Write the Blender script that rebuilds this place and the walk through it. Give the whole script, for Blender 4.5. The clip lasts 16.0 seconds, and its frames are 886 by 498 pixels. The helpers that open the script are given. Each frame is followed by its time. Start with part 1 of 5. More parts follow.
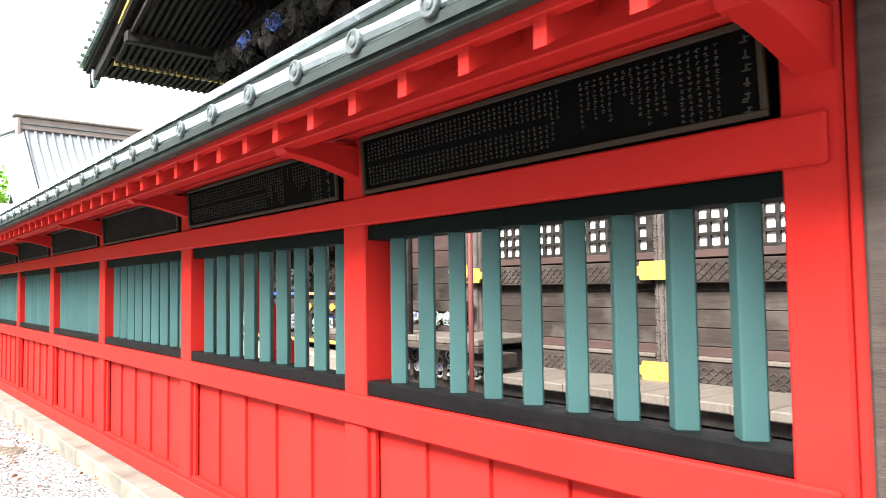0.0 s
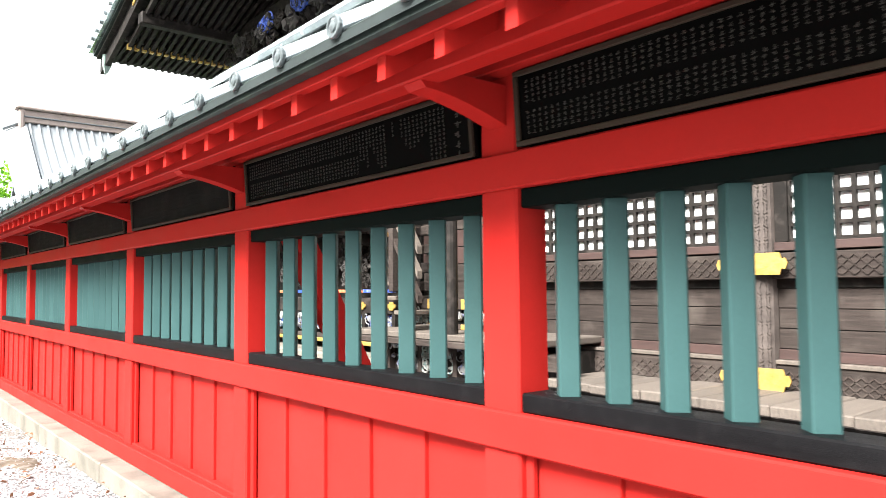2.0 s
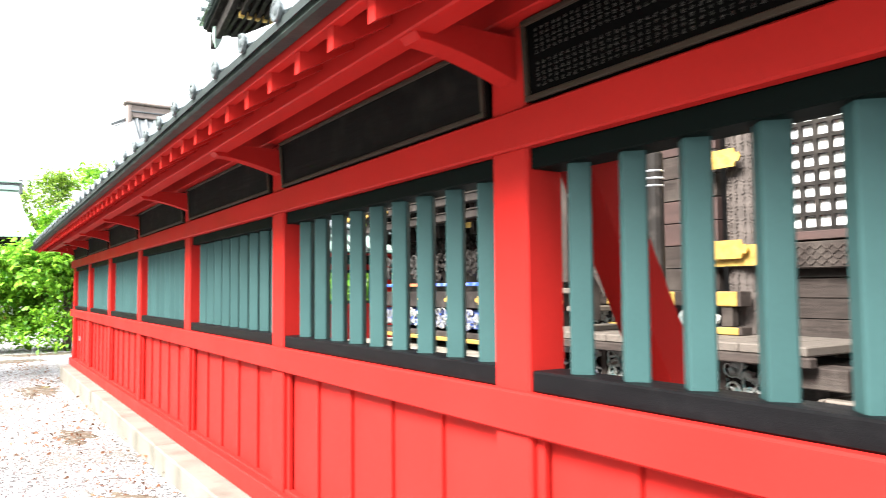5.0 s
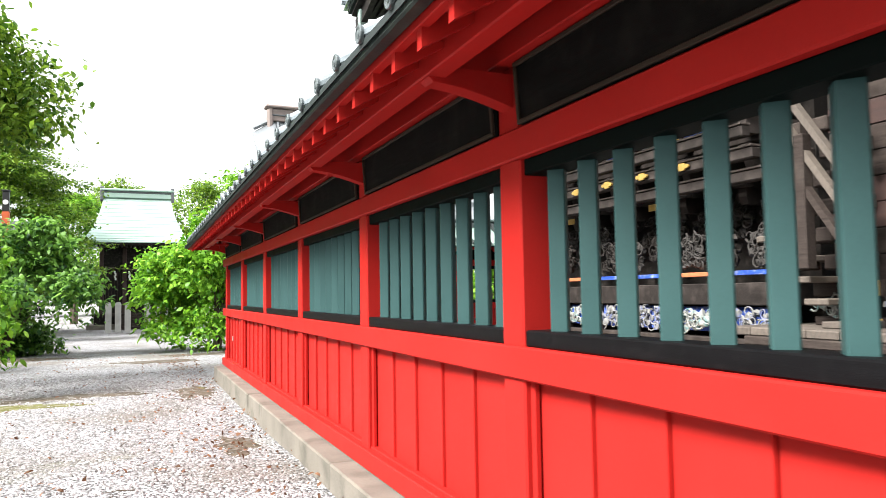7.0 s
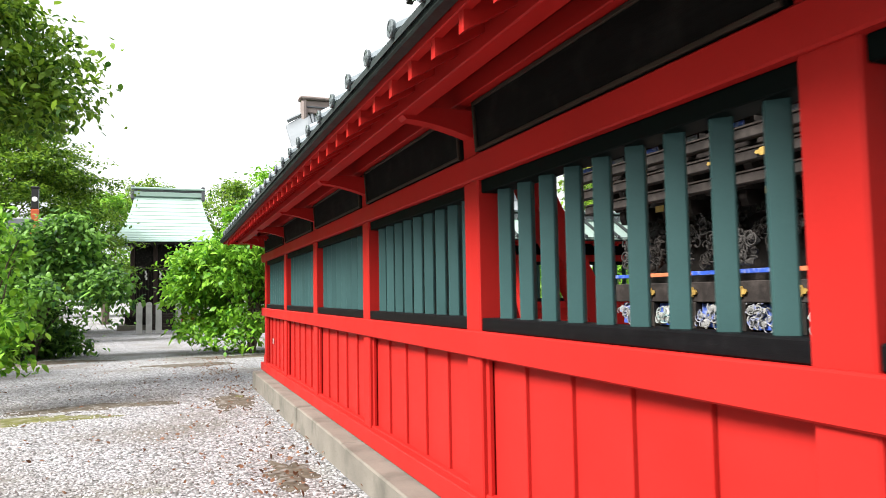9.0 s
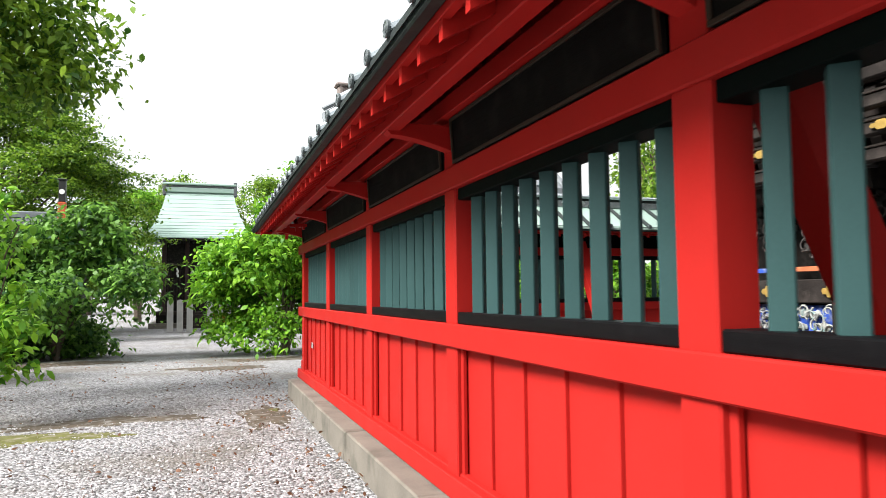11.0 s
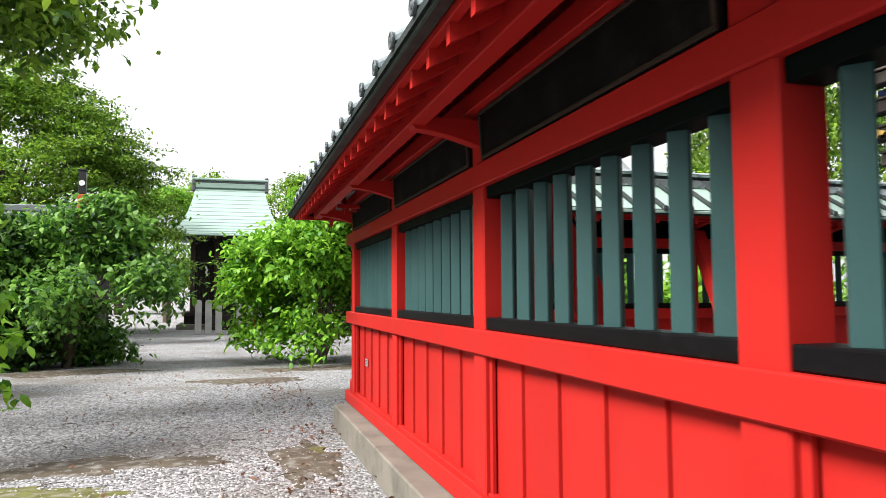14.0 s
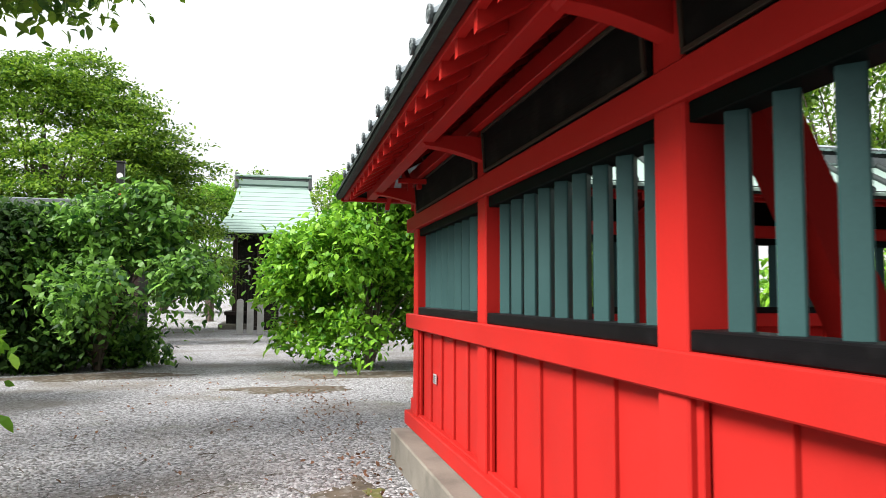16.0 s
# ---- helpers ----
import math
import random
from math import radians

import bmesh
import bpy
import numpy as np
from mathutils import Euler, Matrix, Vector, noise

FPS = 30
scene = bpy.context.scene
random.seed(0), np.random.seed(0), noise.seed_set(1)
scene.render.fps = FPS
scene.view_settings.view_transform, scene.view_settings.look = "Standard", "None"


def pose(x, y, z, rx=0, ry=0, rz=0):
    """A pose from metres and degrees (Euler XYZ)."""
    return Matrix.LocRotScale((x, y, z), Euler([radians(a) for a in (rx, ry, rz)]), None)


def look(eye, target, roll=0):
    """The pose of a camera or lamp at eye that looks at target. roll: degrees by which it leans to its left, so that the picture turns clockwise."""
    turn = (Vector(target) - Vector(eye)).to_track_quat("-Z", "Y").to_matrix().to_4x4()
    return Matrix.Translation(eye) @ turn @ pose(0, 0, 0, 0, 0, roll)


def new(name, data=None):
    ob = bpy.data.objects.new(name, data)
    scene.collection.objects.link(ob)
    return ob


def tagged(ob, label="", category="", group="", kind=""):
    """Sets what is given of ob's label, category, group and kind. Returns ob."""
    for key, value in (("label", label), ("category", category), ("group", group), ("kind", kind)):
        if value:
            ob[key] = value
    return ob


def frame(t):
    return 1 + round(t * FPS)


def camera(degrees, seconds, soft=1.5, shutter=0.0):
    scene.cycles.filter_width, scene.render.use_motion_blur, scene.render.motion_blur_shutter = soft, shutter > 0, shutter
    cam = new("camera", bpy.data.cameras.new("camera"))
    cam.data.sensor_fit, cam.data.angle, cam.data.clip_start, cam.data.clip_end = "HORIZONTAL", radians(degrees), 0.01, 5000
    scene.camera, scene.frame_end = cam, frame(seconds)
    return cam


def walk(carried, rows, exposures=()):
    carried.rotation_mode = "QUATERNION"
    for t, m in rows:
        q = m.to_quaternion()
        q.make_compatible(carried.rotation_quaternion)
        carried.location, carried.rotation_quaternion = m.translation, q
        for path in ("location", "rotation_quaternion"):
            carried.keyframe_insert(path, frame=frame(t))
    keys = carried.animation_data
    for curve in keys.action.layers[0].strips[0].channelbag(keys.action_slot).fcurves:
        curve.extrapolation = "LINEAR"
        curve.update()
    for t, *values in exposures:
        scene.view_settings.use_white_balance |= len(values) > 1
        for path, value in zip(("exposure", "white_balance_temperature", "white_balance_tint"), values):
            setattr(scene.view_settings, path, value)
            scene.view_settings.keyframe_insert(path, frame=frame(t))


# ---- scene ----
cam = camera(63.4, 16.0, soft=0.8, shutter=0.4)
METRES, EYE, TILT, LEAN, TURN = 11.7, 1.5, 0.0, 0.0, -42.6
PATH = [
    (0, (0.303, 0.052, 1.807), (1.572, 1.594, 1.91), -0.8),
    (0.5, (0.264, 0.217, 1.802), (1.526, 1.765, 1.905), -0.8),
    (1, (0.22, 0.472, 1.772), (1.486, 2.017, 1.878), -0.6),
    (1.5, (0.281, 0.741, 1.768), (1.554, 2.281, 1.869), -0.7),
    (2, (0.329, 1.031, 1.747), (1.6, 2.57, 1.855), -0.5),
    (2.5, (0.347, 1.379, 1.731), (1.62, 2.918, 1.839), -0.4),
    (3, (0.414, 1.699, 1.711), (1.693, 3.233, 1.815), -0.5),
    (3.5, (0.478, 2.06, 1.677), (1.755, 3.596, 1.785), -0.4),
    (4, (0.514, 2.456, 1.681), (1.773, 4.006, 1.784), -0.4),
    (4.5, (0.609, 2.81, 1.67), (1.816, 4.402, 1.773), -0.4),
    (5, (0.643, 3.14, 1.648), (1.723, 4.82, 1.758), -0.5),
    (7.5, (0.652, 4.805, 1.54), (1.409, 6.652, 1.659), -1.0),
    (8, (0.674, 5.16, 1.535), (1.415, 7.014, 1.653), -1.0),
    (8.5, (0.648, 5.515, 1.522), (1.36, 7.379, 1.644), -1.0),
    (9, (0.625, 5.846, 1.52), (1.334, 7.712, 1.643), -1.0),
    (9.5, (0.68, 6.29, 1.512), (1.39, 8.16, 1.637), -0.85),
    (10, (0.695, 6.688, 1.504), (1.375, 8.565, 1.629), -0.7),
    (12.5, (0.823, 8.717, 1.498), (1.41, 10.625, 1.625), -0.3),
    (13, (0.83, 9.094, 1.5), (1.4, 11.007, 1.628), -0.2),
    (13.5, (0.8, 9.432, 1.515), (1.364, 11.347, 1.639), -0.6),
    (14, (0.812, 9.827, 1.514), (1.366, 11.744, 1.641), -0.3),
    (14.5, (0.843, 10.361, 1.51), (1.358, 12.289, 1.631), -0.1),
    (15, (0.851, 10.746, 1.504), (1.341, 12.681, 1.628), -0.2),
    (15.5, (0.889, 11.087, 1.506), (1.362, 13.026, 1.632), 0.1),
    (16, (0.875, 11.434, 1.491), (1.318, 13.38, 1.622), 0.2),
]
EXPOSURES = [(0.0, 2.25), (3.5, 2.25), (5.0, 2.35), (7.5, 1.45), (16.0, 1.05)]
walk(cam, [(t, look(eye, target, roll)) for t, eye, target, roll in PATH], EXPOSURES)

# ---- world and light: a bright overcast noon ----
world = bpy.data.worlds.new("overcast_sky")
scene.world = world
world.use_nodes = True
wn, wl = world.node_tree.nodes, world.node_tree.links
sky = wn.new("ShaderNodeTexSky")
sky.sky_type, sky.sun_disc = "NISHITA", False
sky.sun_elevation, sky.sun_rotation = radians(43), radians(257)
sky.dust_density, sky.air_density = 4.0, 1.0
clouds = wn.new("ShaderNodeTexNoise")
clouds.inputs["Scale"].default_value = 1.6
clouds.inputs["Detail"].default_value = 4
cloud_ramp = wn.new("ShaderNodeValToRGB")
cloud_ramp.color_ramp.elements[0].color = (7.5, 7.6, 7.7, 1)
cloud_ramp.color_ramp.elements[1].color = (9.0, 9.1, 9.2, 1)
wl.new(clouds.outputs["Fac"], cloud_ramp.inputs["Fac"])
# an overcast sky is brighter overhead than at the horizon
sky_dir = wn.new("ShaderNodeTexCoord")
sky_sep = wn.new("ShaderNodeSeparateXYZ")
wl.new(sky_dir.outputs["Generated"], sky_sep.inputs["Vector"])
sky_rise = wn.new("ShaderNodeMapRange")
sky_rise.inputs["From Min"].default_value, sky_rise.inputs["From Max"].default_value = 0.0, 1.0
sky_rise.inputs["To Min"].default_value, sky_rise.inputs["To Max"].default_value = 0.6, 1.25
wl.new(sky_sep.outputs["Z"], sky_rise.inputs["Value"])
sky_scale = wn.new("ShaderNodeVectorMath")
sky_scale.operation = "SCALE"
wl.new(cloud_ramp.outputs["Color"], sky_scale.inputs[0])
wl.new(sky_rise.outputs["Result"], sky_scale.inputs["Scale"])
wmix = wn.new("ShaderNodeMixRGB")
wmix.inputs["Fac"].default_value = 0.9
wl.new(sky.outputs["Color"], wmix.inputs["Color1"])
wl.new(sky_scale.outputs["Vector"], wmix.inputs["Color2"])
wl.new(wmix.outputs["Color"], wn["Background"].inputs["Color"])
wn["Background"].inputs["Strength"].default_value = 0.1

sun_data = bpy.data.lights.new("sun", "SUN")
sun_data.energy, sun_data.angle, sun_data.color = 4.8, radians(24), (1.0, 0.97, 0.92)
sun = new("sun", sun_data)
sun.matrix_world = look((-22, 3, 21), (0, 8, 0))


# ---- materials ----
def rgb(c, k=1.0):
    return (min(c[0] * k, 1), min(c[1] * k, 1), min(c[2] * k, 1), 1)


def paint(name, colour, rough=0.5, vary=0.18, scale=3.0, grain=60.0, bump=0.15, stretch=(1, 1, 1), metal=0.0, dirt=None,
          dirt_amount=0.0, per_object=0.0, dirt_scale=1.4, spec=0.5):
    """A procedural surface: base colour with broad and fine variation, patches of dirt, fine relief."""
    m = bpy.data.materials.new(name)
    m.use_nodes = True
    n, l = m.node_tree.nodes, m.node_tree.links
    b = n["Principled BSDF"]
    b.inputs["Metallic"].default_value = metal
    b.inputs["Specular IOR Level"].default_value = spec
    geo = n.new("ShaderNodeNewGeometry")
    mp = n.new("ShaderNodeMapping")
    mp.inputs["Scale"].default_value = stretch
    l.new(geo.outputs["Position"], mp.inputs["Vector"])
    broad = n.new("ShaderNodeTexNoise")
    broad.inputs["Scale"].default_value, broad.inputs["Detail"].default_value = scale, 5
    fine = n.new("ShaderNodeTexNoise")
    fine.inputs["Scale"].default_value, fine.inputs["Detail"].default_value = grain, 3
    for tx in (broad, fine):
        l.new(mp.outputs["Vector"], tx.inputs["Vector"])
    mixn = n.new("ShaderNodeMath")
    mixn.operation = "MULTIPLY_ADD"
    l.new(fine.outputs["Fac"], mixn.inputs[0])
    mixn.inputs[1].default_value = 0.4
    l.new(broad.outputs["Fac"], mixn.inputs[2])
    ramp = n.new("ShaderNodeValToRGB")
    e = ramp.color_ramp.elements
    e[0].position, e[1].position = 0.42, 0.98
    e[0].color, e[1].color = rgb(colour, 1 - vary), rgb(colour, 1 + vary)
    l.new(mixn.outputs[0], ramp.inputs["Fac"])
    out = ramp.outputs["Color"]
    if per_object:
        info = n.new("ShaderNodeObjectInfo")
        mr = n.new("ShaderNodeMapRange")
        mr.inputs["To Min"].default_value, mr.inputs["To Max"].default_value = 1 - per_object, 1 + per_object
        l.new(info.outputs["Random"], mr.inputs["Value"])
        hsv = n.new("ShaderNodeHueSaturation")
        l.new(mr.outputs["Result"], hsv.inputs["Value"])
        l.new(out, hsv.inputs["Color"])
        out = hsv.outputs["Color"]
    if dirt_amount:
        dn = n.new("ShaderNodeTexNoise")
        dn.inputs["Scale"].default_value, dn.inputs["Detail"].default_value = dirt_scale, 8
        l.new(geo.outputs["Position"], dn.inputs["Vector"])
        dr = n.new("ShaderNodeValToRGB")
        dr.color_ramp.elements[0].position, dr.color_ramp.elements[1].position = 0.5, 0.72
        l.new(dn.outputs["Fac"], dr.inputs["Fac"])
        mul = n.new("ShaderNodeMath")
        mul.operation = "MULTIPLY"
        mul.inputs[1].default_value = dirt_amount
        l.new(dr.outputs["Color"], mul.inputs[0])
        mx = n.new("ShaderNodeMixRGB")
        l.new(mul.outputs[0], mx.inputs["Fac"])
        l.new(out, mx.inputs["Color1"])
        mx.inputs["Color2"].default_value = rgb(dirt)
        out = mx.outputs["Color"]
    l.new(out, b.inputs["Base Color"])
    rr = n.new("ShaderNodeMapRange")
    rr.inputs["To Min"].default_value, rr.inputs["To Max"].default_value = max(rough - 0.1, 0.05), min(rough + 0.12, 1)
    l.new(broad.outputs["Fac"], rr.inputs["Value"])
    l.new(rr.outputs["Result"], b.inputs["Roughness"])
    bp = n.new("ShaderNodeBump")
    bp.inputs["Strength"].default_value, bp.inputs["Distance"].default_value = bump, 0.01
    l.new(mixn.outputs[0], bp.inputs["Height"])
    l.new(bp.outputs["Normal"], b.inputs["Normal"])
    return m


def leaf_material(name, colour, light):
    m = bpy.data.materials.new(name)
    m.use_nodes = True
    n, l = m.node_tree.nodes, m.node_tree.links
    b = n["Principled BSDF"]
    geo = n.new("ShaderNodeNewGeometry")
    ramp = n.new("ShaderNodeValToRGB")
    ramp.color_ramp.elements[0].color = rgb(colour)
    ramp.color_ramp.elements[1].color = rgb(light)
    l.new(geo.outputs["Random Per Island"], ramp.inputs["Fac"])
    l.new(ramp.outputs["Color"], b.inputs["Base Color"])
    b.inputs["Roughness"].default_value = 0.5
    b.inputs["Specular IOR Level"].default_value = 0.3
    tr = n.new("ShaderNodeBsdfTranslucent")
    l.new(ramp.outputs["Color"], tr.inputs["Color"])
    mx = n.new("ShaderNodeMixShader")
    mx.inputs["Fac"].default_value = 0.4
    l.new(b.outputs["BSDF"], mx.inputs[1])
    l.new(tr.outputs["BSDF"], mx.inputs[2])
    l.new(mx.outputs["Shader"], n["Material Output"].inputs["Surface"])
    return m


RED = paint("vermilion_paint", (0.345, 0.0155, 0.013), 0.5, 0.08, 2.2, 90, 0.08, per_object=0.05, dirt=(0.3, 0.02, 0.0175), dirt_amount=0.35, spec=0.06)
GREEN = paint("verdigris_green_paint", (0.027, 0.064, 0.064), 0.45, 0.1, 3.0, 90, 0.08, per_object=0.06, dirt=(0.038, 0.08, 0.077), dirt_amount=0.25, spec=0.12)
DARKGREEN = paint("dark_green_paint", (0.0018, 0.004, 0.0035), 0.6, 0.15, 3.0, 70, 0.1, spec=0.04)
BLACK = paint("worn_black_lacquer", (0.003, 0.003, 0.0036), 0.5, 0.25, 2.5, 60, 0.15, stretch=(14, 1, 14), dirt=(0.022, 0.021, 0.022), dirt_amount=0.12, dirt_scale=24, spec=0.1)
WORNBOARD = paint("weathered_board", (0.006, 0.0055, 0.005), 0.7, 0.4, 5, 60, 0.3, stretch=(1, 1, 9), dirt=(0.022, 0.02, 0.017), dirt_amount=0.5, dirt_scale=6, spec=0.05)
BOARDBLACK = paint("black_board", (0.0018, 0.0018, 0.00168), 0.6, 0.2, 4, 60, 0.1, spec=0.03)
OLDFRAME = paint("dull_brown_frame", (0.03, 0.021, 0.0144), 0.6, 0.2, 5, 60, 0.2, spec=0.15)
PALEINK = paint("faded_pale_ink", (0.021, 0.0185, 0.015), 0.8, 0.3, 30, 90, 0.05)
COPPER = paint("patinated_copper", (0.42, 0.47, 0.49), 0.24, 0.2, 5.0, 40, 0.25, metal=0.6, dirt=(0.1, 0.125, 0.125), dirt_amount=0.75, per_object=0.1)
PAN = paint("dull_copper_pan", (0.021, 0.0276, 0.0276), 0.65, 0.3, 3.0, 40, 0.2, metal=0.0, dirt=(0.036, 0.048, 0.045), dirt_amount=0.6, spec=0.2)
CAPCOPPER = paint("grey_copper_cap", (0.09, 0.108, 0.113), 0.45, 0.25, 30, 90, 0.2, metal=0.3)
EAVEDARK = paint("dark_eave_copper", (0.012, 0.018, 0.0168), 0.6, 0.35, 12, 60, 0.3, dirt=(0.042, 0.06, 0.048), dirt_amount=0.5, dirt_scale=8, spec=0.2)
CONCRETE = paint("weathered_concrete", (0.144, 0.129, 0.108), 0.9, 0.25, 2.5, 70, 0.5, dirt=(0.06, 0.057, 0.045), dirt_amount=0.75, dirt_scale=3.5)
AGEDWOOD = paint("silvered_old_wood", (0.031, 0.024, 0.021), 0.75, 0.45, 3, 60, 0.5, stretch=(8, 1, 14), per_object=0.25, dirt=(0.102, 0.087, 0.075), dirt_amount=0.4, dirt_scale=3, spec=0.15)
# old wood darkened: the sanctuary's shade is put into its colour
SHADEWOOD = paint("shade_dark_wood", (0.024, 0.0198, 0.018), 0.7, 0.5, 5, 60, 0.5, per_object=0.35, dirt=(0.072, 0.06, 0.054), dirt_amount=0.5, dirt_scale=6, spec=0.15)
DECKWOOD = paint("pale_veranda_wood", (0.085, 0.07, 0.058), 0.75, 0.3, 3, 70, 0.35, stretch=(1, 12, 6), per_object=0.15)
DARKWOOD = paint("dark_carved_wood", (0.012, 0.0102, 0.009), 0.6, 0.45, 4, 50, 0.4, dirt=(0.06, 0.051, 0.045), dirt_amount=0.5, dirt_scale=9, spec=0.15)
BROWNWOOD = paint("red_brown_wood", (0.034, 0.016, 0.013), 0.65, 0.3, 3, 60, 0.3, stretch=(6, 1, 6))
CARVEGREY = paint("weathered_carving", (0.024, 0.021, 0.019), 0.75, 0.5, 14, 60, 0.6)
PILLARWOOD = paint("carved_grey_pillar", (0.072, 0.06, 0.054), 0.7, 0.4, 8, 60, 0.5, spec=0.15)
GOLD = paint("gilt_metal", (0.5, 0.33, 0.09), 0.4, 0.3, 14, 60, 0.5, metal=0.55)
BLUE = paint("ultramarine_paint", (0.018, 0.06, 0.33), 0.5, 0.5, 9, 40, 0.3, dirt=(0.36, 0.39, 0.42), dirt_amount=0.6, dirt_scale=14)
MOTLEY = paint("white_and_teal_carving", (0.26, 0.265, 0.25), 0.6, 0.3, 12, 60, 0.4, dirt=(0.03, 0.18, 0.192), dirt_amount=0.9, dirt_scale=16)
MOTLEY2 = paint("white_and_blue_carving", (0.18, 0.18, 0.175), 0.6, 0.3, 12, 60, 0.4, dirt=(0.042, 0.078, 0.27), dirt_amount=0.95, dirt_scale=15)
ORANGEBIT = paint("orange_paint", (0.42, 0.12, 0.048), 0.6, 0.3, 12, 60, 0.3)
PAPER = paint("white_shoji_paper", (0.8, 0.8, 0.8), 0.9, 0.03, 3, 60, 0.02)
ROOFTILE = paint("pale_grey_roof", (0.15, 0.165, 0.177), 0.4, 0.15, 1.5, 30, 0.2, metal=0.1, per_object=0.06)
RIDGEBROWN = paint("brown_ridge_tile", (0.18, 0.144, 0.132), 0.7, 0.2, 3, 40, 0.3)
GREENROOF = paint("pale_green_copper_roof", (0.27, 0.37, 0.33), 0.6, 0.1, 0.8, 20, 0.2, dirt=(0.2, 0.29, 0.26), dirt_amount=0.5, dirt_scale=0.8)
GREYTILE = paint("dark_grey_tile", (0.072, 0.078, 0.084), 0.5, 0.2, 3, 40, 0.2)
STONE = paint("pale_stone", (0.396, 0.39, 0.366), 0.85, 0.15, 4, 60, 0.3, dirt=(0.18, 0.18, 0.162), dirt_amount=0.4)
BARK = paint("grey_brown_bark", (0.072, 0.054, 0.039), 0.9, 0.4, 8, 60, 0.8, stretch=(4, 4, 1))
PINKPOLE = paint("faded_red_pole", (0.12, 0.033, 0.03), 0.5, 0.15, 5, 60, 0.1)
ORANGE = paint("orange_vermilion_post", (0.45, 0.084, 0.024), 0.5, 0.1, 4, 60, 0.1)
BLACKMETAL = paint("black_metal", (0.009, 0.009, 0.009), 0.4, 0.2, 8, 60, 0.1)
WHITE = paint("white_enamel", (0.8, 0.8, 0.78), 0.5, 0.05, 8, 60, 0.05)
SILVER = paint("brushed_silver_label", (0.55, 0.57, 0.6), 0.35, 0.1, 30, 90, 0.1, metal=0.6)
LEAFLIT = leaf_material("bright_green_leaves", (0.045, 0.17, 0.012), (0.27, 0.52, 0.04))
LEAFMID = leaf_material("mid_green_leaves", (0.012, 0.06, 0.014), (0.2, 0.4, 0.06))
LEAFTREE = leaf_material("tree_leaves", (0.028, 0.095, 0.01), (0.24, 0.39, 0.035))
# leaf green darkened so that the left shrubs look shaded
LEAFSHADE = leaf_material("shade_toned_leaves", (0.008, 0.035, 0.009), (0.07, 0.15, 0.025))
LEAFDRY = leaf_material("dry_fallen_leaves", (0.07, 0.035, 0.018), (0.24, 0.12, 0.07))


def gravel_material():
    m = bpy.data.materials.new("grey_gravel")
    m.use_nodes = True
    n, l = m.node_tree.nodes, m.node_tree.links
    b = n["Principled BSDF"]
    geo = n.new("ShaderNodeNewGeometry")
    vor = n.new("ShaderNodeTexVoronoi")
    vor.inputs["Scale"].default_value = 42
    l.new(geo.outputs["Position"], vor.inputs["Vector"])
    vor2 = n.new("ShaderNodeTexVoronoi")
    vor2.inputs["Scale"].default_value = 20
    l.new(geo.outputs["Position"], vor2.inputs["Vector"])
    tone = n.new("ShaderNodeValToRGB")
    el = tone.color_ramp.elements
    el[0].color, el[1].color = (0.05, 0.048, 0.048, 1), (0.41, 0.405, 0.42, 1)
    mid = tone.color_ramp.elements.new(0.5)
    mid.color = (0.207, 0.204, 0.211, 1)
    sep = n.new("ShaderNodeSeparateColor")
    l.new(vor.outputs["Color"], sep.inputs["Color"])
    l.new(sep.outputs["Red"], tone.inputs["Fac"])
    earth = n.new("ShaderNodeTexNoise")
    earth.inputs["Scale"].default_value, earth.inputs["Detail"].default_value = 0.55, 7
    l.new(geo.outputs["Position"], earth.inputs["Vector"])
    er = n.new("ShaderNodeValToRGB")
    er.color_ramp.elements[0].position, er.color_ramp.elements[1].position = 0.5, 0.68
    l.new(earth.outputs["Fac"], er.inputs["Fac"])
    soft = n.new("ShaderNodeMath")
    soft.operation = "MULTIPLY"
    soft.inputs[1].default_value = 0.75
    l.new(er.outputs["Color"], soft.inputs[0])
    soil = n.new("ShaderNodeTexNoise")
    soil.inputs["Scale"].default_value = 30
    l.new(geo.outputs["Position"], soil.inputs["Vector"])
    sr = n.new("ShaderNodeValToRGB")
    sr.color_ramp.elements[0].color, sr.color_ramp.elements[1].color = (0.066, 0.054, 0.042, 1), (0.162, 0.141, 0.117, 1)
    l.new(soil.outputs["Fac"], sr.inputs["Fac"])
    mx = n.new("ShaderNodeMixRGB")
    l.new(soft.outputs[0], mx.inputs["Fac"])
    l.new(tone.outputs["Color"], mx.inputs["Color1"])
    l.new(sr.outputs["Color"], mx.inputs["Color2"])
    moss = n.new("ShaderNodeTexNoise")
    moss.inputs["Scale"].default_value, moss.inputs["Detail"].default_value = 0.9, 6
    mpm = n.new("ShaderNodeMapping")
    mpm.inputs["Location"].default_value = (13, 7, 0)
    l.new(geo.outputs["Position"], mpm.inputs["Vector"])
    l.new(mpm.outputs["Vector"], moss.inputs["Vector"])
    mr = n.new("ShaderNodeValToRGB")
    mr.color_ramp.elements[0].position, mr.color_ramp.elements[1].position = 0.6, 0.72
    mr.color_ramp.elements[1].color = (0.3, 0.3, 0.3, 1)
    l.new(moss.outputs["Fac"], mr.inputs["Fac"])
    mx2 = n.new("ShaderNodeMixRGB")
    l.new(mr.outputs["Color"], mx2.inputs["Fac"])
    l.new(mx.outputs["Color"], mx2.inputs["Color1"])
    mx2.inputs["Color2"].default_value = (0.096, 0.102, 0.036, 1)
    l.new(mx2.outputs["Color"], b.inputs["Base Color"])
    b.inputs["Roughness"].default_value = 0.85
    bp = n.new("ShaderNodeBump")
    bp.inputs["Strength"].default_value, bp.inputs["Distance"].default_value = 0.9, 0.02
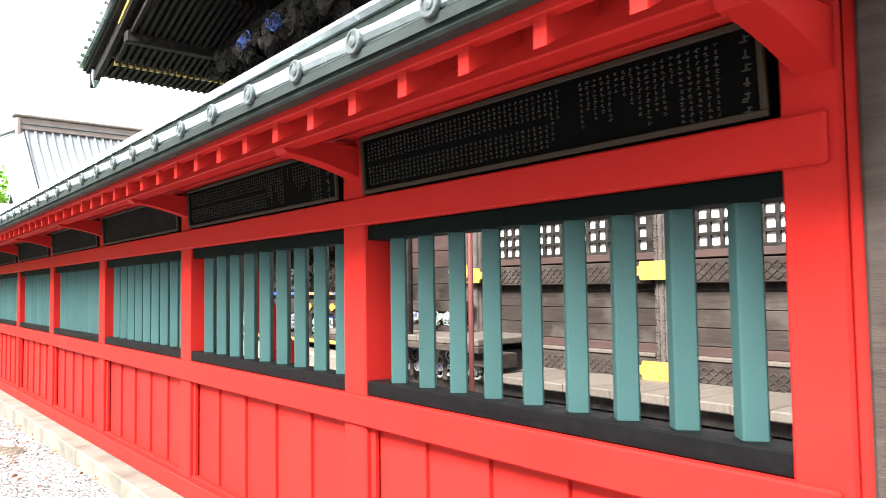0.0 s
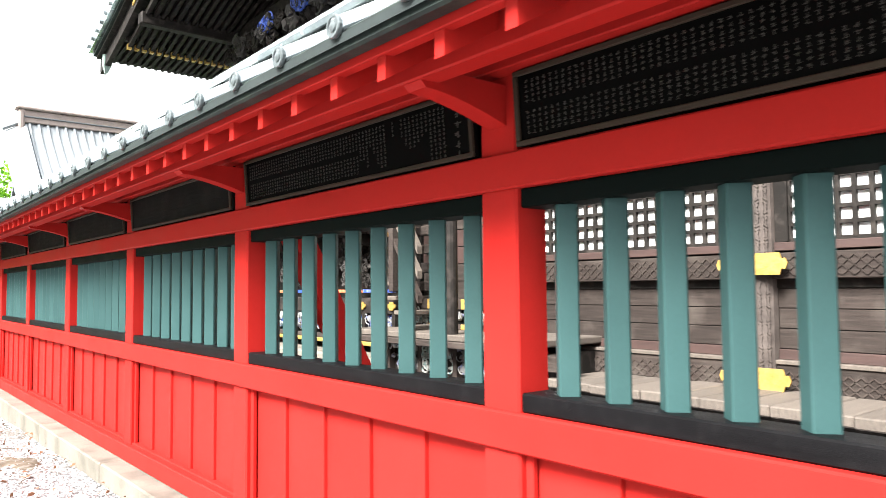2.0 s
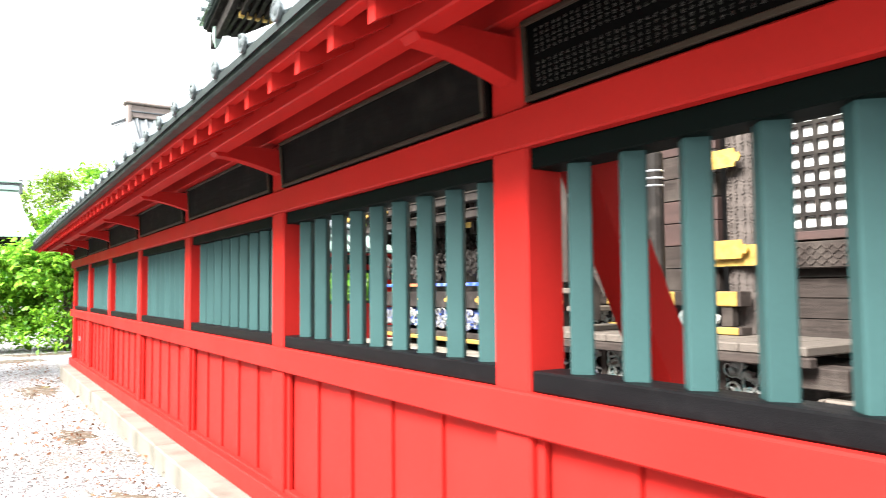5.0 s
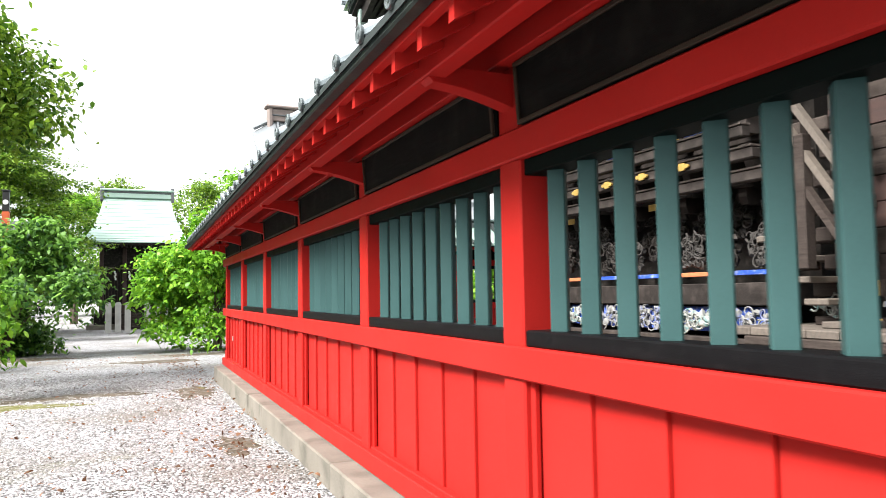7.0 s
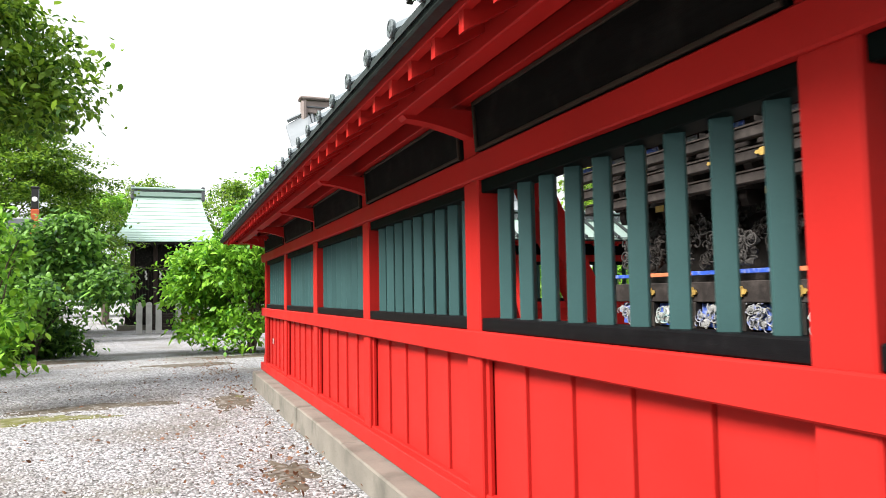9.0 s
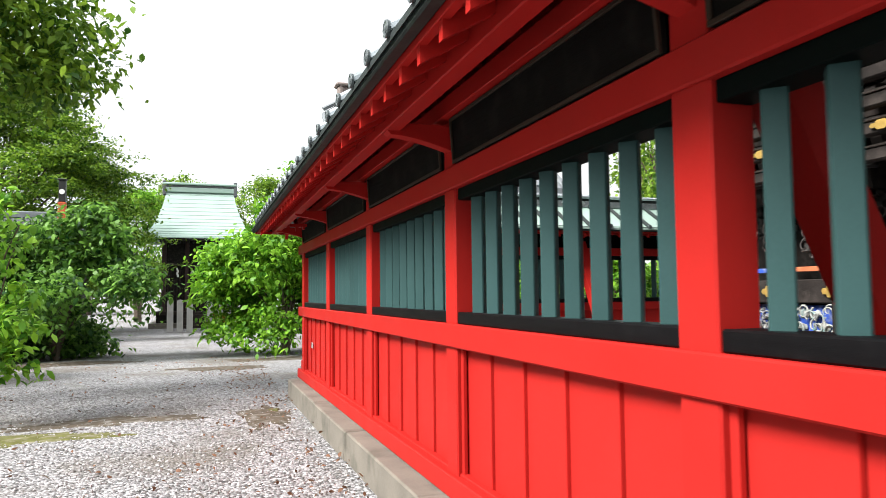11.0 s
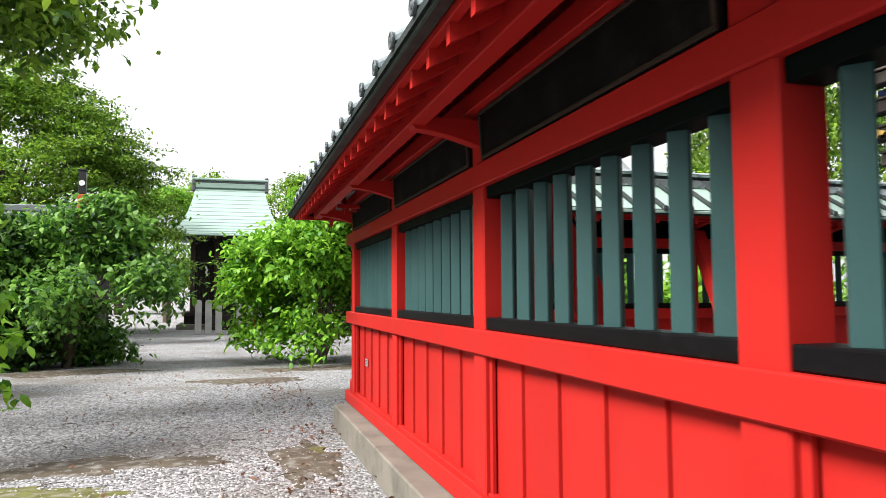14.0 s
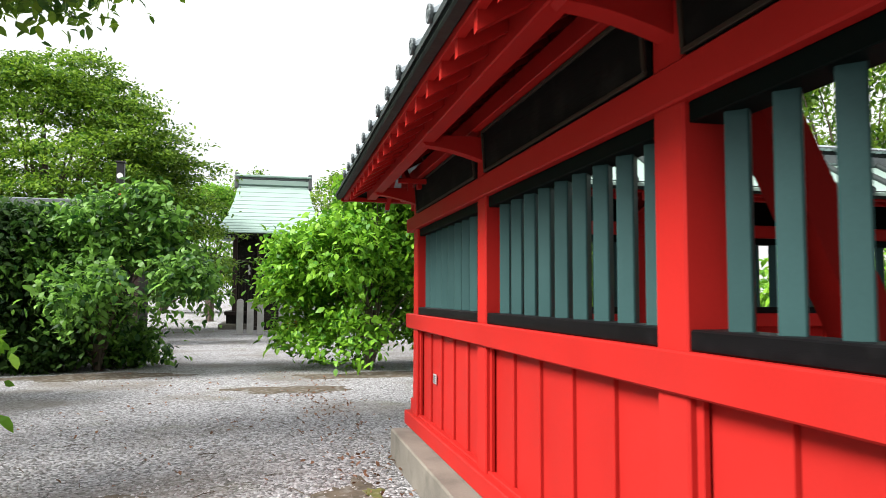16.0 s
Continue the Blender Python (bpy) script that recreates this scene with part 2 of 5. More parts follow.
    l.new(vor.outputs["Distance"], bp.inputs["Height"])
    bp.invert = True
    l.new(bp.outputs["Normal"], b.inputs["Normal"])
    return m


GRAVEL = gravel_material()

# ---- building helpers: all parts are given in the local metres of their thing ----
MESHES = {}


def thing(name, m=None, label="", category="", group="", kind=""):
    ob = new(name)
    ob.empty_display_size = 0.2
    if m is not None:
        ob.matrix_world = m
    return tagged(ob, label, category, group, kind)


def finish(bm, name, mat):
    bmesh.ops.recalc_face_normals(bm, faces=bm.faces)
    me = bpy.data.meshes.new(name)
    bm.to_mesh(me)
    bm.free()
    me.materials.append(mat)
    return me


def part(name, bm, mat, parent=None, label="", kind=""):
    ob = new(name, finish(bm, name, mat))
    ob.parent = parent
    return tagged(ob, label, kind=kind)


def add_box(bm, x0, x1, y0, y1, z0, z1, bevel=0.0, tilt=None):
    m = Matrix.Translation(((x0 + x1) / 2, (y0 + y1) / 2, (z0 + z1) / 2))
    if tilt is not None:
        m = m @ tilt
    m = m @ Matrix.Diagonal((x1 - x0, y1 - y0, z1 - z0, 1))
    r = bmesh.ops.create_cube(bm, size=1, matrix=m)
    if bevel:
        es = list({e for v in r["verts"] for e in v.link_edges})
        bmesh.ops.bevel(bm, geom=es, offset=bevel, segments=1, affect="EDGES")


def under(ob, parent):
    """Makes ob, so far a part of the same thing as parent, a sub-part of parent."""
    ob.parent = parent
    ob.matrix_basis = parent.matrix_basis.inverted() @ ob.matrix_basis
    return ob


def box(name, x0, x1, y0, y1, z0, z1, mat, parent=None, bevel=0.006, label="", kind="", tilt=None):
    """A bevelled timber or slab with its origin at its centre; alike ones share their mesh."""
    size = (round(x1 - x0, 3), round(y1 - y0, 3), round(z1 - z0, 3))
    key = (size, bevel, mat.name)
    if key not in MESHES:
        bm = bmesh.new()
        add_box(bm, -size[0] / 2, size[0] / 2, -size[1] / 2, size[1] / 2, -size[2] / 2, size[2] / 2, bevel)
        MESHES[key] = finish(bm, name, mat)
    ob = new(name, MESHES[key])
    ob.parent = parent
    ob.matrix_basis = Matrix.Translation(((x0 + x1) / 2, (y0 + y1) / 2, (z0 + z1) / 2)) @ (tilt if tilt is not None else Matrix())
    return tagged(ob, label, kind=kind)


def prism(bm, outline, axis, a, b):
    """Extrudes an outline of (u, w) pairs along an axis from a to b: 'y' takes (x, z), 'x' takes (y, z)."""
    def at(p, s):
        return (p[0], s, p[1]) if axis == "y" else (s, p[0], p[1])
    va = [bm.verts.new(at(p, a)) for p in outline]
    vb = [bm.verts.new(at(p, b)) for p in outline]
    bm.faces.new(va)
    bm.faces.new(vb)
    k = len(outline)
    for i in range(k):
        bm.faces.new((va[i], va[(i + 1) % k], vb[(i + 1) % k], vb[i]))


def tube(bm, points, radii, sides=8):
    rings = []
    for i, p in enumerate(points):
        p = Vector(p)
        d = (Vector(points[min(i + 1, len(points) - 1)]) - Vector(points[max(i - 1, 0)])).normalized()
        s = d.orthogonal().normalized()
        u = d.cross(s)
        rings.append([bm.verts.new(p + radii[i] * (math.cos(2 * math.pi * k / sides) * s + math.sin(2 * math.pi * k / sides) * u)) for k in range(sides)])
    for a, b in zip(rings, rings[1:]):
        best = min(range(sides), key=lambda o: sum((a[k].co - b[(k + o) % sides].co).length for k in range(0, sides, 2)))
        for k in range(sides):
            bm.faces.new((a[k], a[(k + 1) % sides], b[(k + 1 + best) % sides], b[(k + best) % sides]))
    bm.faces.new(rings[0])
    bm.faces.new(rings[-1])


def lump(bm, x, y, z, r, rng, squash=(1, 1, 1)):
    """An irregular rounded knob of carving."""
    res = bmesh.ops.create_icosphere(bm, subdivisions=1, radius=r, matrix=Matrix.Translation((x, y, z)) @ Matrix.Diagonal((*squash, 1)))
    for v in res["verts"]:
        v.co += Vector((rng.uniform(-1, 1), rng.uniform(-1, 1), rng.uniform(-1, 1))) * r * 0.28


# ---- ground ----
def ground_z(x, y):
    ys = [-60, 0, 5.7, 8, 10, 12.5, 15, 41, 60, 400]
    zs = [0.36, 0.35, 0.29, 0.24, 0.2, 0.12, 0.1, -0.24, -0.4, -0.4]
    return float(np.interp(y, ys, zs))


def build_ground():
    xs = [-400, -120, -50, -20, -10, -6, -4] + [-3 + 0.25 * i for i in range(22)] + [2.5, 6, 12, 20, 50, 120, 400]
    ys = [-400, -100, -30, -8] + [-4 + 0.4 * i for i in range(80)] + [29, 31, 34, 38, 41, 46, 52, 60, 80, 120, 200, 400]
    bm = bmesh.new()
    grid = []
    for y in ys:
        row = []
        for x in xs:
            z = ground_z(x, y) + (0.02 * noise.noise((x * 0.7, y * 0.7, 0)) if abs(x) < 10 and -8 < y < 50 else 0)
            row.append(bm.verts.new((x, y, z)))
        grid.append(row)
    for r0, r1 in zip(grid, grid[1:]):
        for i in range(len(xs) - 1):
            bm.faces.new((r0[i], r0[i + 1], r1[i + 1], r1[i]))
    ob = part("ground", bm, GRAVEL, None, "", "structure")
    tagged(ob, "grey crushed gravel yard with bare earth and moss patches", "ground")
    for p in ob.data.polygons:
        p.use_smooth = True


build_ground()

# ---- the fence: posts every 2.125 m, green slats above a vermilion board wall, small copper roof ----
BAY, POST = 2.125, 0.175
EAVE_X, EAVE_Z, RIDGE_X, RIDGE_Z = 1.39, 2.475, 2.125, 2.9
SLOPE = (RIDGE_Z - EAVE_Z) / (RIDGE_X - EAVE_X)


def near_edge(k):
    return 2.725 + BAY * (k - 1) + (0.095 if k == 0 else 0.0)


def base_top(y):
    return 0.6 - 0.0085 * y


def mirror_x(x):
    return 2 * RIDGE_X - x


def beam(name, x0, x1, y0, y1, z0, z1, mat, parent, drop=0.0, bevel=0.006):
    """A long timber whose far end may lie lower than its near end."""
    bm = bmesh.new()
    add_box(bm, x0, x1, y0, y1, z0, z1, bevel)
    for v in bm.verts:
        v.co.z -= drop * (v.co.y - y0)
    return part(name, bm, mat, parent)


def bracket_mesh():
    bm = bmesh.new()
    under = [(1.70 + 0.35 * i / 8, 2.375 - 0.075 * (i / 8) ** 1.6) for i in range(9)]
    prism(bm, [(1.68, 2.395), *under, (2.055, 2.44), (1.68, 2.44)], "y", -0.045, 0.045)
    return finish(bm, "bracket", RED)


def rafter_mesh():
    bm = bmesh.new()
    lo = EAVE_Z - 0.128
    prism(bm, [(1.474, lo - 0.012), (2.12, lo + 0.646 * SLOPE - 0.012), (2.12, lo + 0.646 * SLOPE + 0.06), (1.474, lo + 0.06)], "y", -0.02, 0.02)
    return finish(bm, "rafter", RED)


def batten_mesh(mat):
    """A round copper roll that runs down the roof slope."""
    bm = bmesh.new()
    a = Vector((EAVE_X, 0, EAVE_Z + 0.025))
    b = Vector((RIDGE_X - 0.05, 0, RIDGE_Z + 0.0))
    tube(bm, [a, a.lerp(b, 0.3), a.lerp(b, 0.6), b], [0.03, 0.03, 0.029, 0.028], 10)
    return finish(bm, "batten", mat)


def cap_mesh():
    """The round end of a roll, with rings and a boss."""
    bm = bmesh.new()
    prof = [(0.0, 0.034), (-0.012, 0.036), (-0.016, 0.034), (-0.016, 0.027), (-0.011, 0.025), (-0.011, 0.017), (-0.016, 0.015), (-0.018, 0.008), (-0.02, 0.001)]
    rings = []
    for dx, r in prof:
        rings.append([bm.verts.new((EAVE_X + dx, r * math.cos(math.pi * k / 8), EAVE_Z + 0.025 + r * math.sin(math.pi * k / 8))) for k in range(16)])
    for r0, r1 in zip(rings, rings[1:]):
        for k in range(16):
            bm.faces.new((r0[k], r0[(k + 1) % 16], r1[(k + 1) % 16], r1[k]))
    bm.faces.new(rings[0])
    bm.faces.new(rings[-1])
    return finish(bm, "cap", CAPCOPPER)


def slat_mesh():
    """A square lattice bar set cornerwise, its arrises blunted."""
    bm = bmesh.new()
    h, d, c = 0.047, 0.042, 0.004
    outline = [(-d, -c), (-d, c), (-c, h), (c, h), (d, c), (d, -c), (c, -h), (-c, -h)]
    va = [bm.verts.new((p[0], p[1], -0.33)) for p in outline]
    vb = [bm.verts.new((p[0], p[1], 0.33)) for p in outline]
    bm.faces.new(va)
    bm.faces.new(vb)
    for i in range(8):
        bm.faces.new((va[i], va[(i + 1) % 8], vb[(i + 1) % 8], vb[i]))
    return finish(bm, "slat", GREEN)


BRACKET, RAFTER, BATTEN, DARKBATTEN, CAP, SLAT = bracket_mesh(), rafter_mesh(), batten_mesh(COPPER), batten_mesh(PAN), cap_mesh(), slat_mesh()
MIRROR = Matrix.Translation((2 * RIDGE_X, 0, 0)) @ Matrix.Rotation(math.pi, 4, "Z")


def child(name, mesh, parent, m):
    ob = new(name, mesh)
    ob.parent = parent
    ob.matrix_basis = m
    return ob


def fence(name, m, k0, k1, first_post, label, end0, end1):
    """Posts k0 to k1; outside is -x, inside +x in its own metres."""
    root = thing(name, m, label, "fence", kind="structure")
    y0, y1 = near_edge(k0) - end0, near_edge(k1) + POST + end1
    rng = random.Random(3)
    for k in range(k0, k1 + 1):
        if k == k0 and not first_post:
            continue
        a = near_edge(k)
        top = 2.52
        box("post", 2.05, 2.20, a + (0.03 if k == 0 else 0.0), a + POST, 0.42, top, RED, root, 0.008)
        for side in (Matrix(), MIRROR):
            child("bracket", BRACKET, root, Matrix.Translation((0, a + POST / 2, 0)) if side == Matrix() else Matrix.Translation((0, a + POST / 2, 0)) @ MIRROR)
    for k in range(k0, k1):
        a, b = near_edge(k) + POST, near_edge(k + 1)
        box("sill", 2.06, 2.185, a, b, 1.33, 1.395, BLACK, root, 0.006)
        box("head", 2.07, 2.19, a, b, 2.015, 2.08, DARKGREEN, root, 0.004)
        # black sheet added to keep light out of the gap above the lintel
        box("upper_panel", 2.115, 2.14, a, b, 2.2, 2.56, BOARDBLACK, root, 0.003)
        for i in range(9):
            c = a + 0.145 + (b - a - 0.285) * i / 8
            child("slat", SLAT, root, Matrix.Translation((2.138, c + rng.uniform(-0.003, 0.003), 1.705)) @ Matrix.Rotation(rng.uniform(-0.01, 0.01), 4, "Z"))
        w = (b - a) / 5
        for i in range(5):
            box("board", 2.10, 2.125, a + i * w + 0.001, a + (i + 1) * w - 0.001, 0.45, 1.21, RED, root, 0.004, tilt=Matrix.Rotation(-0.046, 4, "Z"))
        box("backing", 2.135, 2.15, a, b, 0.45, 1.21, RED, root, 0.002)
        box("batten_strip", 2.075, 2.10, b - 0.035, b, 0.45, 1.205, RED, root, 0.004)
        beam("ledge", 2.062, 2.11, a, b, base_top(a) - 0.01, base_top(a) + 0.018, RED, root, 0.0085, 0.005)
    box("lintel", 2.03, 2.22, y0, y1, 2.08, 2.205, RED, root, 0.007)
    box("rail", 2.03, 2.22, y0, y1, 1.2, 1.33, RED, root, 0.007)
    beam("base_beam", 2.02, 2.23, y0, y1, base_top(y0) - 0.125, base_top(y0), RED, root, 0.0085, 0.008)
    for sgn in (0, 1):
        def sx(p, q):
            return (p, q) if not sgn else (mirror_x(q), mirror_x(p))
        box("purlin", *sx(1.665, 1.755), y0 - 0.05, y1 + 0.1, 2.395, 2.5, RED, root, 0.006)
        box("wall_plate", *sx(1.975, 2.05), y0, y1, 2.47, 2.57, RED, root, 0.005)
        box("eave_strip", *sx(1.464, 1.505), y0 - 0.25, y1 + 0.4, EAVE_Z - 0.07, EAVE_Z - 0.03, RED, root, 0.004)
    n = int((y1 - y0 + 0.3) / 0.26)
    for i in range(n):
        y = y0 - 0.15 + 0.26 * i
        child("rafter", RAFTER, root, Matrix.Translation((0, y, 0)))
        child("rafter", RAFTER, root, Matrix.Translation((0, y, 0)) @ MIRROR)
    return root, y0, y1


def fence_roof(name, m, y0, y1, label, hip, pan=None, roll=None):
    """Two copper slopes on a dark layered eave, round rolls with ringed ends, a moulded ridge."""
    root = thing(name, m, label, "roof", kind="structure")
    over = 0.66
    ya, yb = y0 - 0.3, y1 + over
    for sgn in (0, 1):
        f = (lambda x: x) if not sgn else mirror_x
        bm = bmesh.new()
        yb_e, yb_r = yb, (yb - (RIDGE_X - EAVE_X) if hip else yb)
        corners = []
        for dz in (0.0, -0.028):
            corners.append([bm.verts.new((f(EAVE_X), ya, EAVE_Z + dz)), bm.verts.new((f(EAVE_X), yb_e, EAVE_Z + dz)),
                            bm.verts.new((RIDGE_X, yb_r, RIDGE_Z + dz)), bm.verts.new((RIDGE_X, ya, RIDGE_Z + dz))])
        t, u = corners
        bm.faces.new(t)
        bm.faces.new(u)
        for i in range(4):
            bm.faces.new((t[i], t[(i + 1) % 4], u[(i + 1) % 4], u[i]))
        part("sheet", bm, pan or PAN, root)
        a, b = sorted((f(EAVE_X + 0.012), f(EAVE_X + 0.07)))
        box("eave_edge", a, b, ya, yb_e, EAVE_Z - 0.05, EAVE_Z + 0.02, EAVEDARK, root, 0.008)
        bm = bmesh.new()
        lo = EAVE_Z - 0.036
        pts = [(EAVE_X + 0.03, lo), (RIDGE_X, lo + (RIDGE_X - EAVE_X - 0.03) * SLOPE)]
        v = [bm.verts.new((f(pts[0][0]), ya + 0.03, pts[0][1])), bm.verts.new((f(pts[0][0]), yb_e - 0.03, pts[0][1])),
             bm.verts.new((RIDGE_X, yb_r, pts[1][1])), bm.verts.new((RIDGE_X, ya + 0.03, pts[1][1]))]
        bm.faces.new(v)
        r = bmesh.ops.extrude_face_region(bm, geom=bm.faces[:])
        for g in r["geom"]:
            if isinstance(g, bmesh.types.BMVert):
                g.co.z -= 0.012
        part("soffit", bm, RED, root)
        i, y = 0, 1.40 - 0.347 * 6
        while y < yb_r:
            if y > ya + 0.05:
                mm = Matrix.Translation((0, y, 0)) if not sgn else Matrix.Translation((0, y, 0)) @ MIRROR
                bt = child("batten", roll or BATTEN, root, mm)
                child("cap", CAP, bt, Matrix())
            y += 0.347
    box("ridge_base", RIDGE_X - 0.1, RIDGE_X + 0.1, ya, yb - (RIDGE_X - EAVE_X if hip else 0) + 0.1, RIDGE_Z - 0.04, RIDGE_Z + 0.06, COPPER, root, 0.01)
    box("ridge_band", RIDGE_X - 0.085, RIDGE_X + 0.085, ya, yb - (RIDGE_X - EAVE_X if hip else 0) + 0.1, RIDGE_Z + 0.06, RIDGE_Z + 0.1, EAVEDARK, root, 0.006)
    box("ridge_cap", RIDGE_X - 0.12, RIDGE_X + 0.12, ya, yb - (RIDGE_X - EAVE_X if hip else 0) + 0.14, RIDGE_Z + 0.1, RIDGE_Z + 0.155, COPPER, root, 0.02)
    return root


west, WY0, WY1 = fence("wall_west", Matrix(), 0, 8, True,
                       "vermilion timber shrine fence with teal lattice windows on a concrete plinth", -0.06, 0.27)
fence_roof("fence_roof", Matrix(), WY0, WY1 - 0.27, "patinated copper fence roof with round rolls and ringed ends", True)
NORTH = Matrix.Translation((-0.675, 17.86 + 2.05, 0)) @ Matrix.Rotation(-math.pi / 2, 4, "Z")
north, NY0, NY1 = fence("wall_north", NORTH, 1, 8, False,
                        "vermilion timber shrine fence with teal lattice, seen from inside", 0.0, 0.1)
fence_roof("fence_roof", NORTH, NY0 + 0.3, NY1, "pale green copper roof of the inner vermilion fence", False, GREENROOF, DARKBATTEN)


# a hip that closes the two roofs at the corner
def roof_corner():
    bm = bmesh.new()
    cy = WY1 - 0.27 + 0.66
    e, r = EAVE_Z + 0.004, RIDGE_Z + 0.004
    a = bm.verts.new((EAVE_X, cy, e))
    b = bm.verts.new((RIDGE_X, cy - (RIDGE_X - EAVE_X), r))
    c = bm.verts.new((RIDGE_X + 1.4, cy, e))
    d = bm.verts.new((RIDGE_X + 1.4, cy - (RIDGE_X - EAVE_X), r))
    bm.faces.new((a, c, d, b))
    g = bmesh.ops.extrude_face_region(bm, geom=bm.faces[:])
    for v in g["geom"]:
        if isinstance(v, bmesh.types.BMVert):
            v.co.z -= 0.03
    ob = part("fence_roof_hip", bm, COPPER, None, "", "structure")
    tagged(ob, "hipped copper corner of the fence roof", "roof")
    edge = thing("corner_eave", Matrix(), "dark layered eave edge at the fence corner", "roof", kind="structure")
    box("eave_edge", EAVE_X + 0.012, RIDGE_X + 1.3, cy - 0.07, cy - 0.012, EAVE_Z - 0.045, EAVE_Z + 0.02, EAVEDARK, edge, 0.008)
    box("eave_strip", EAVE_X + 0.05, RIDGE_X + 1.3, cy - 0.11, cy - 0.07, EAVE_Z - 0.075, EAVE_Z - 0.035, RED, edge, 0.004)
    bm = bmesh.new()
    tube(bm, [(EAVE_X + 0.1, cy - 0.1, e + 0.07), (EAVE_X + 0.3, cy - 0.32, e + 0.16), (RIDGE_X, cy - (RIDGE_X - EAVE_X), r + 0.06)], [0.05, 0.05, 0.05], 10)
    part("hip_roll", bm, COPPER, edge)


roof_corner()


# plinth of cast concrete, in lengths
def plinth():
    root = thing("plinth", Matrix(), "weathered stained concrete plinth under the vermilion fence", "plinth", kind="structure")
    y = -1.2
    rng = random.Random(8)
    lengths = [2.4, 1.9, 2.2, 1.8, 2.3, 2.0, 2.1, 1.9, 2.45]
    for ln in lengths:
        y2 = min(y + ln, 18.25)
        bm = bmesh.new()
        add_box(bm, 1.86 + rng.uniform(-0.006, 0.006), 2.42, y + 0.004, y2 - 0.004, -0.3, 0.0, 0.012)
        for v in bm.verts:
            if v.co.z > -0.1:
                v.co.z += base_top(v.co.y) - 0.13
        part("block", bm, CONCRETE, root)
        y = y2
    box("block", 2.42, 17.0, 17.45, 18.25, -0.3, 0.3, CONCRETE, root, 0.012)


plinth()


# inscribed boards hung above the lintel of each bay
def inscribed_board(k, seed, dense):
    a, b = near_edge(k) + POST + 0.02, near_edge(k + 1) - 0.02
    root = thing("inscribed_board", Matrix.Translation((2.045, (a + b) / 2, 2.215)) @ Matrix.Rotation(radians(-4), 4, "Y"),
                 "black lacquered board with columns of faded pale characters" if dense else "weathered blank black board above the fence lintel", "sign board", "boards along the fence")
    w, h = b - a, 0.25
    panel = box("panel", 0.0, 0.02, -w / 2, w / 2, 0, h, BOARDBLACK if dense else WORNBOARD, root, 0.003)
    for z0, z1 in ((0, 0.018), (h - 0.018, h)):
        box("frame_strip", -0.014, 0.0, -w / 2, w / 2, z0, z1, OLDFRAME, root, 0.003)
    for u0, u1 in ((-w / 2, -w / 2 + 0.018), (w / 2 - 0.018, w / 2)):
        box("frame_strip", -0.014, 0.0, u0, u1, 0.018, h - 0.018, OLDFRAME, root, 0.003)
    if not dense:
        return
    rng = random.Random(seed)
    bm = bmesh.new()
    u = -w / 2 + 0.05
    while u < w / 2 - 0.04:
        frac = (u + w / 2) / w
        big = frac < 0.05
        rows = [(h - 0.035, h - 0.035 - (0.19 if frac < 0.14 else rng.uniform(0.06, 0.17)))] if frac < 0.4 else [(h - 0.035, h / 2 + 0.012), (h / 2 - 0.012, 0.035)]
        if frac < 0.4 and rng.random() < 0.25:
            u += 0.035
            continue
        s = 0.024 if big else 0.011
        for top, bot in rows:
            z = top
            while z > bot:
                for _ in range(3):
                    dz, du = rng.uniform(0, s * 0.9), rng.uniform(-s, s) * 0.35
                    add_box(bm, -0.0035, 0.001, u + du - s * rng.uniform(0.15, 0.5), u + du + s * rng.uniform(0.15, 0.5), z - dz - s * 0.16, z - dz)
                add_box(bm, -0.0035, 0.001, u - s * 0.09, u + s * 0.09, z - s * rng.uniform(0.7, 1), z)
                z -= s * 1.5
        u += 0.045 if big else 0.0265
    under(part("writing", bm, PALEINK, root, "faded pale characters"), panel)


for k in range(0, 8):
    inscribed_board(k, 20 + k, k < 2)


# the fence's near corner: a second post and a dark timber upright
def near_corner():
    y = near_edge(0)
    root = thing("wall_south", Matrix(), "vermilion return of the fence at its near corner", "fence", kind="structure")
    box("post", 2.055, 2.24, y - 0.004, y + 0.026, 0.4, 3.0, RED, root, 0.004)
    box("board", 2.3, 4.6, y - 0.16, y - 0.12, 0.4, 2.6, RED, root, 0.004)
    bm = bmesh.new()
    prism(bm, [(1.5, 2.42), (2.3, 2.78), (2.3, 2.92), (1.5, 2.56)], "y", y - 0.1, y + 0.03)
    part("bargeboard", bm, RED, root)
    up = thing("timber_post", Matrix.Translation((2.12, y - 0.112, 0.3)), "dark weathered timber post beside the vermilion fence", "post")
    box("shaft", -0.1, 0.1, -0.1, 0.1, 0.0, 3.4, AGEDWOOD, up, 0.01)
    box("foot_stone", -0.16, 0.16, -0.16, 0.16, -0.05, 0.06, STONE, up, 0.02)


near_corner()


# slanting props behind the posts
def prop(m, label):
    root = thing("fence_prop", m, label, "prop", "props behind the fence")
    bm = bmesh.new()
    prism(bm, [(2.21, 2.3), (2.36, 2.3), (3.38, 0.32), (3.2, 0.32)], "y", -0.08, 0.08)
    part("strut", bm, RED, root)
    stub = box("stub_post", 3.1, 3.26, -0.09, 0.09, 0.1, 1.02, RED, root, 0.008)
    under(box("cap", 3.085, 3.275, -0.105, 0.105, 1.02, 1.06, BLACKMETAL, root, 0.006, "black metal cap"), stub)
    box("tie_beam", 2.2, 3.1, -0.04, 0.04, 0.82, 0.94, RED, root, 0.006)


for k in (2, 4, 6, 8):
    prop(Matrix.Translation((0, near_edge(k) + POST / 2, 0)), "dark vermilion slanting timber prop behind a fence post")
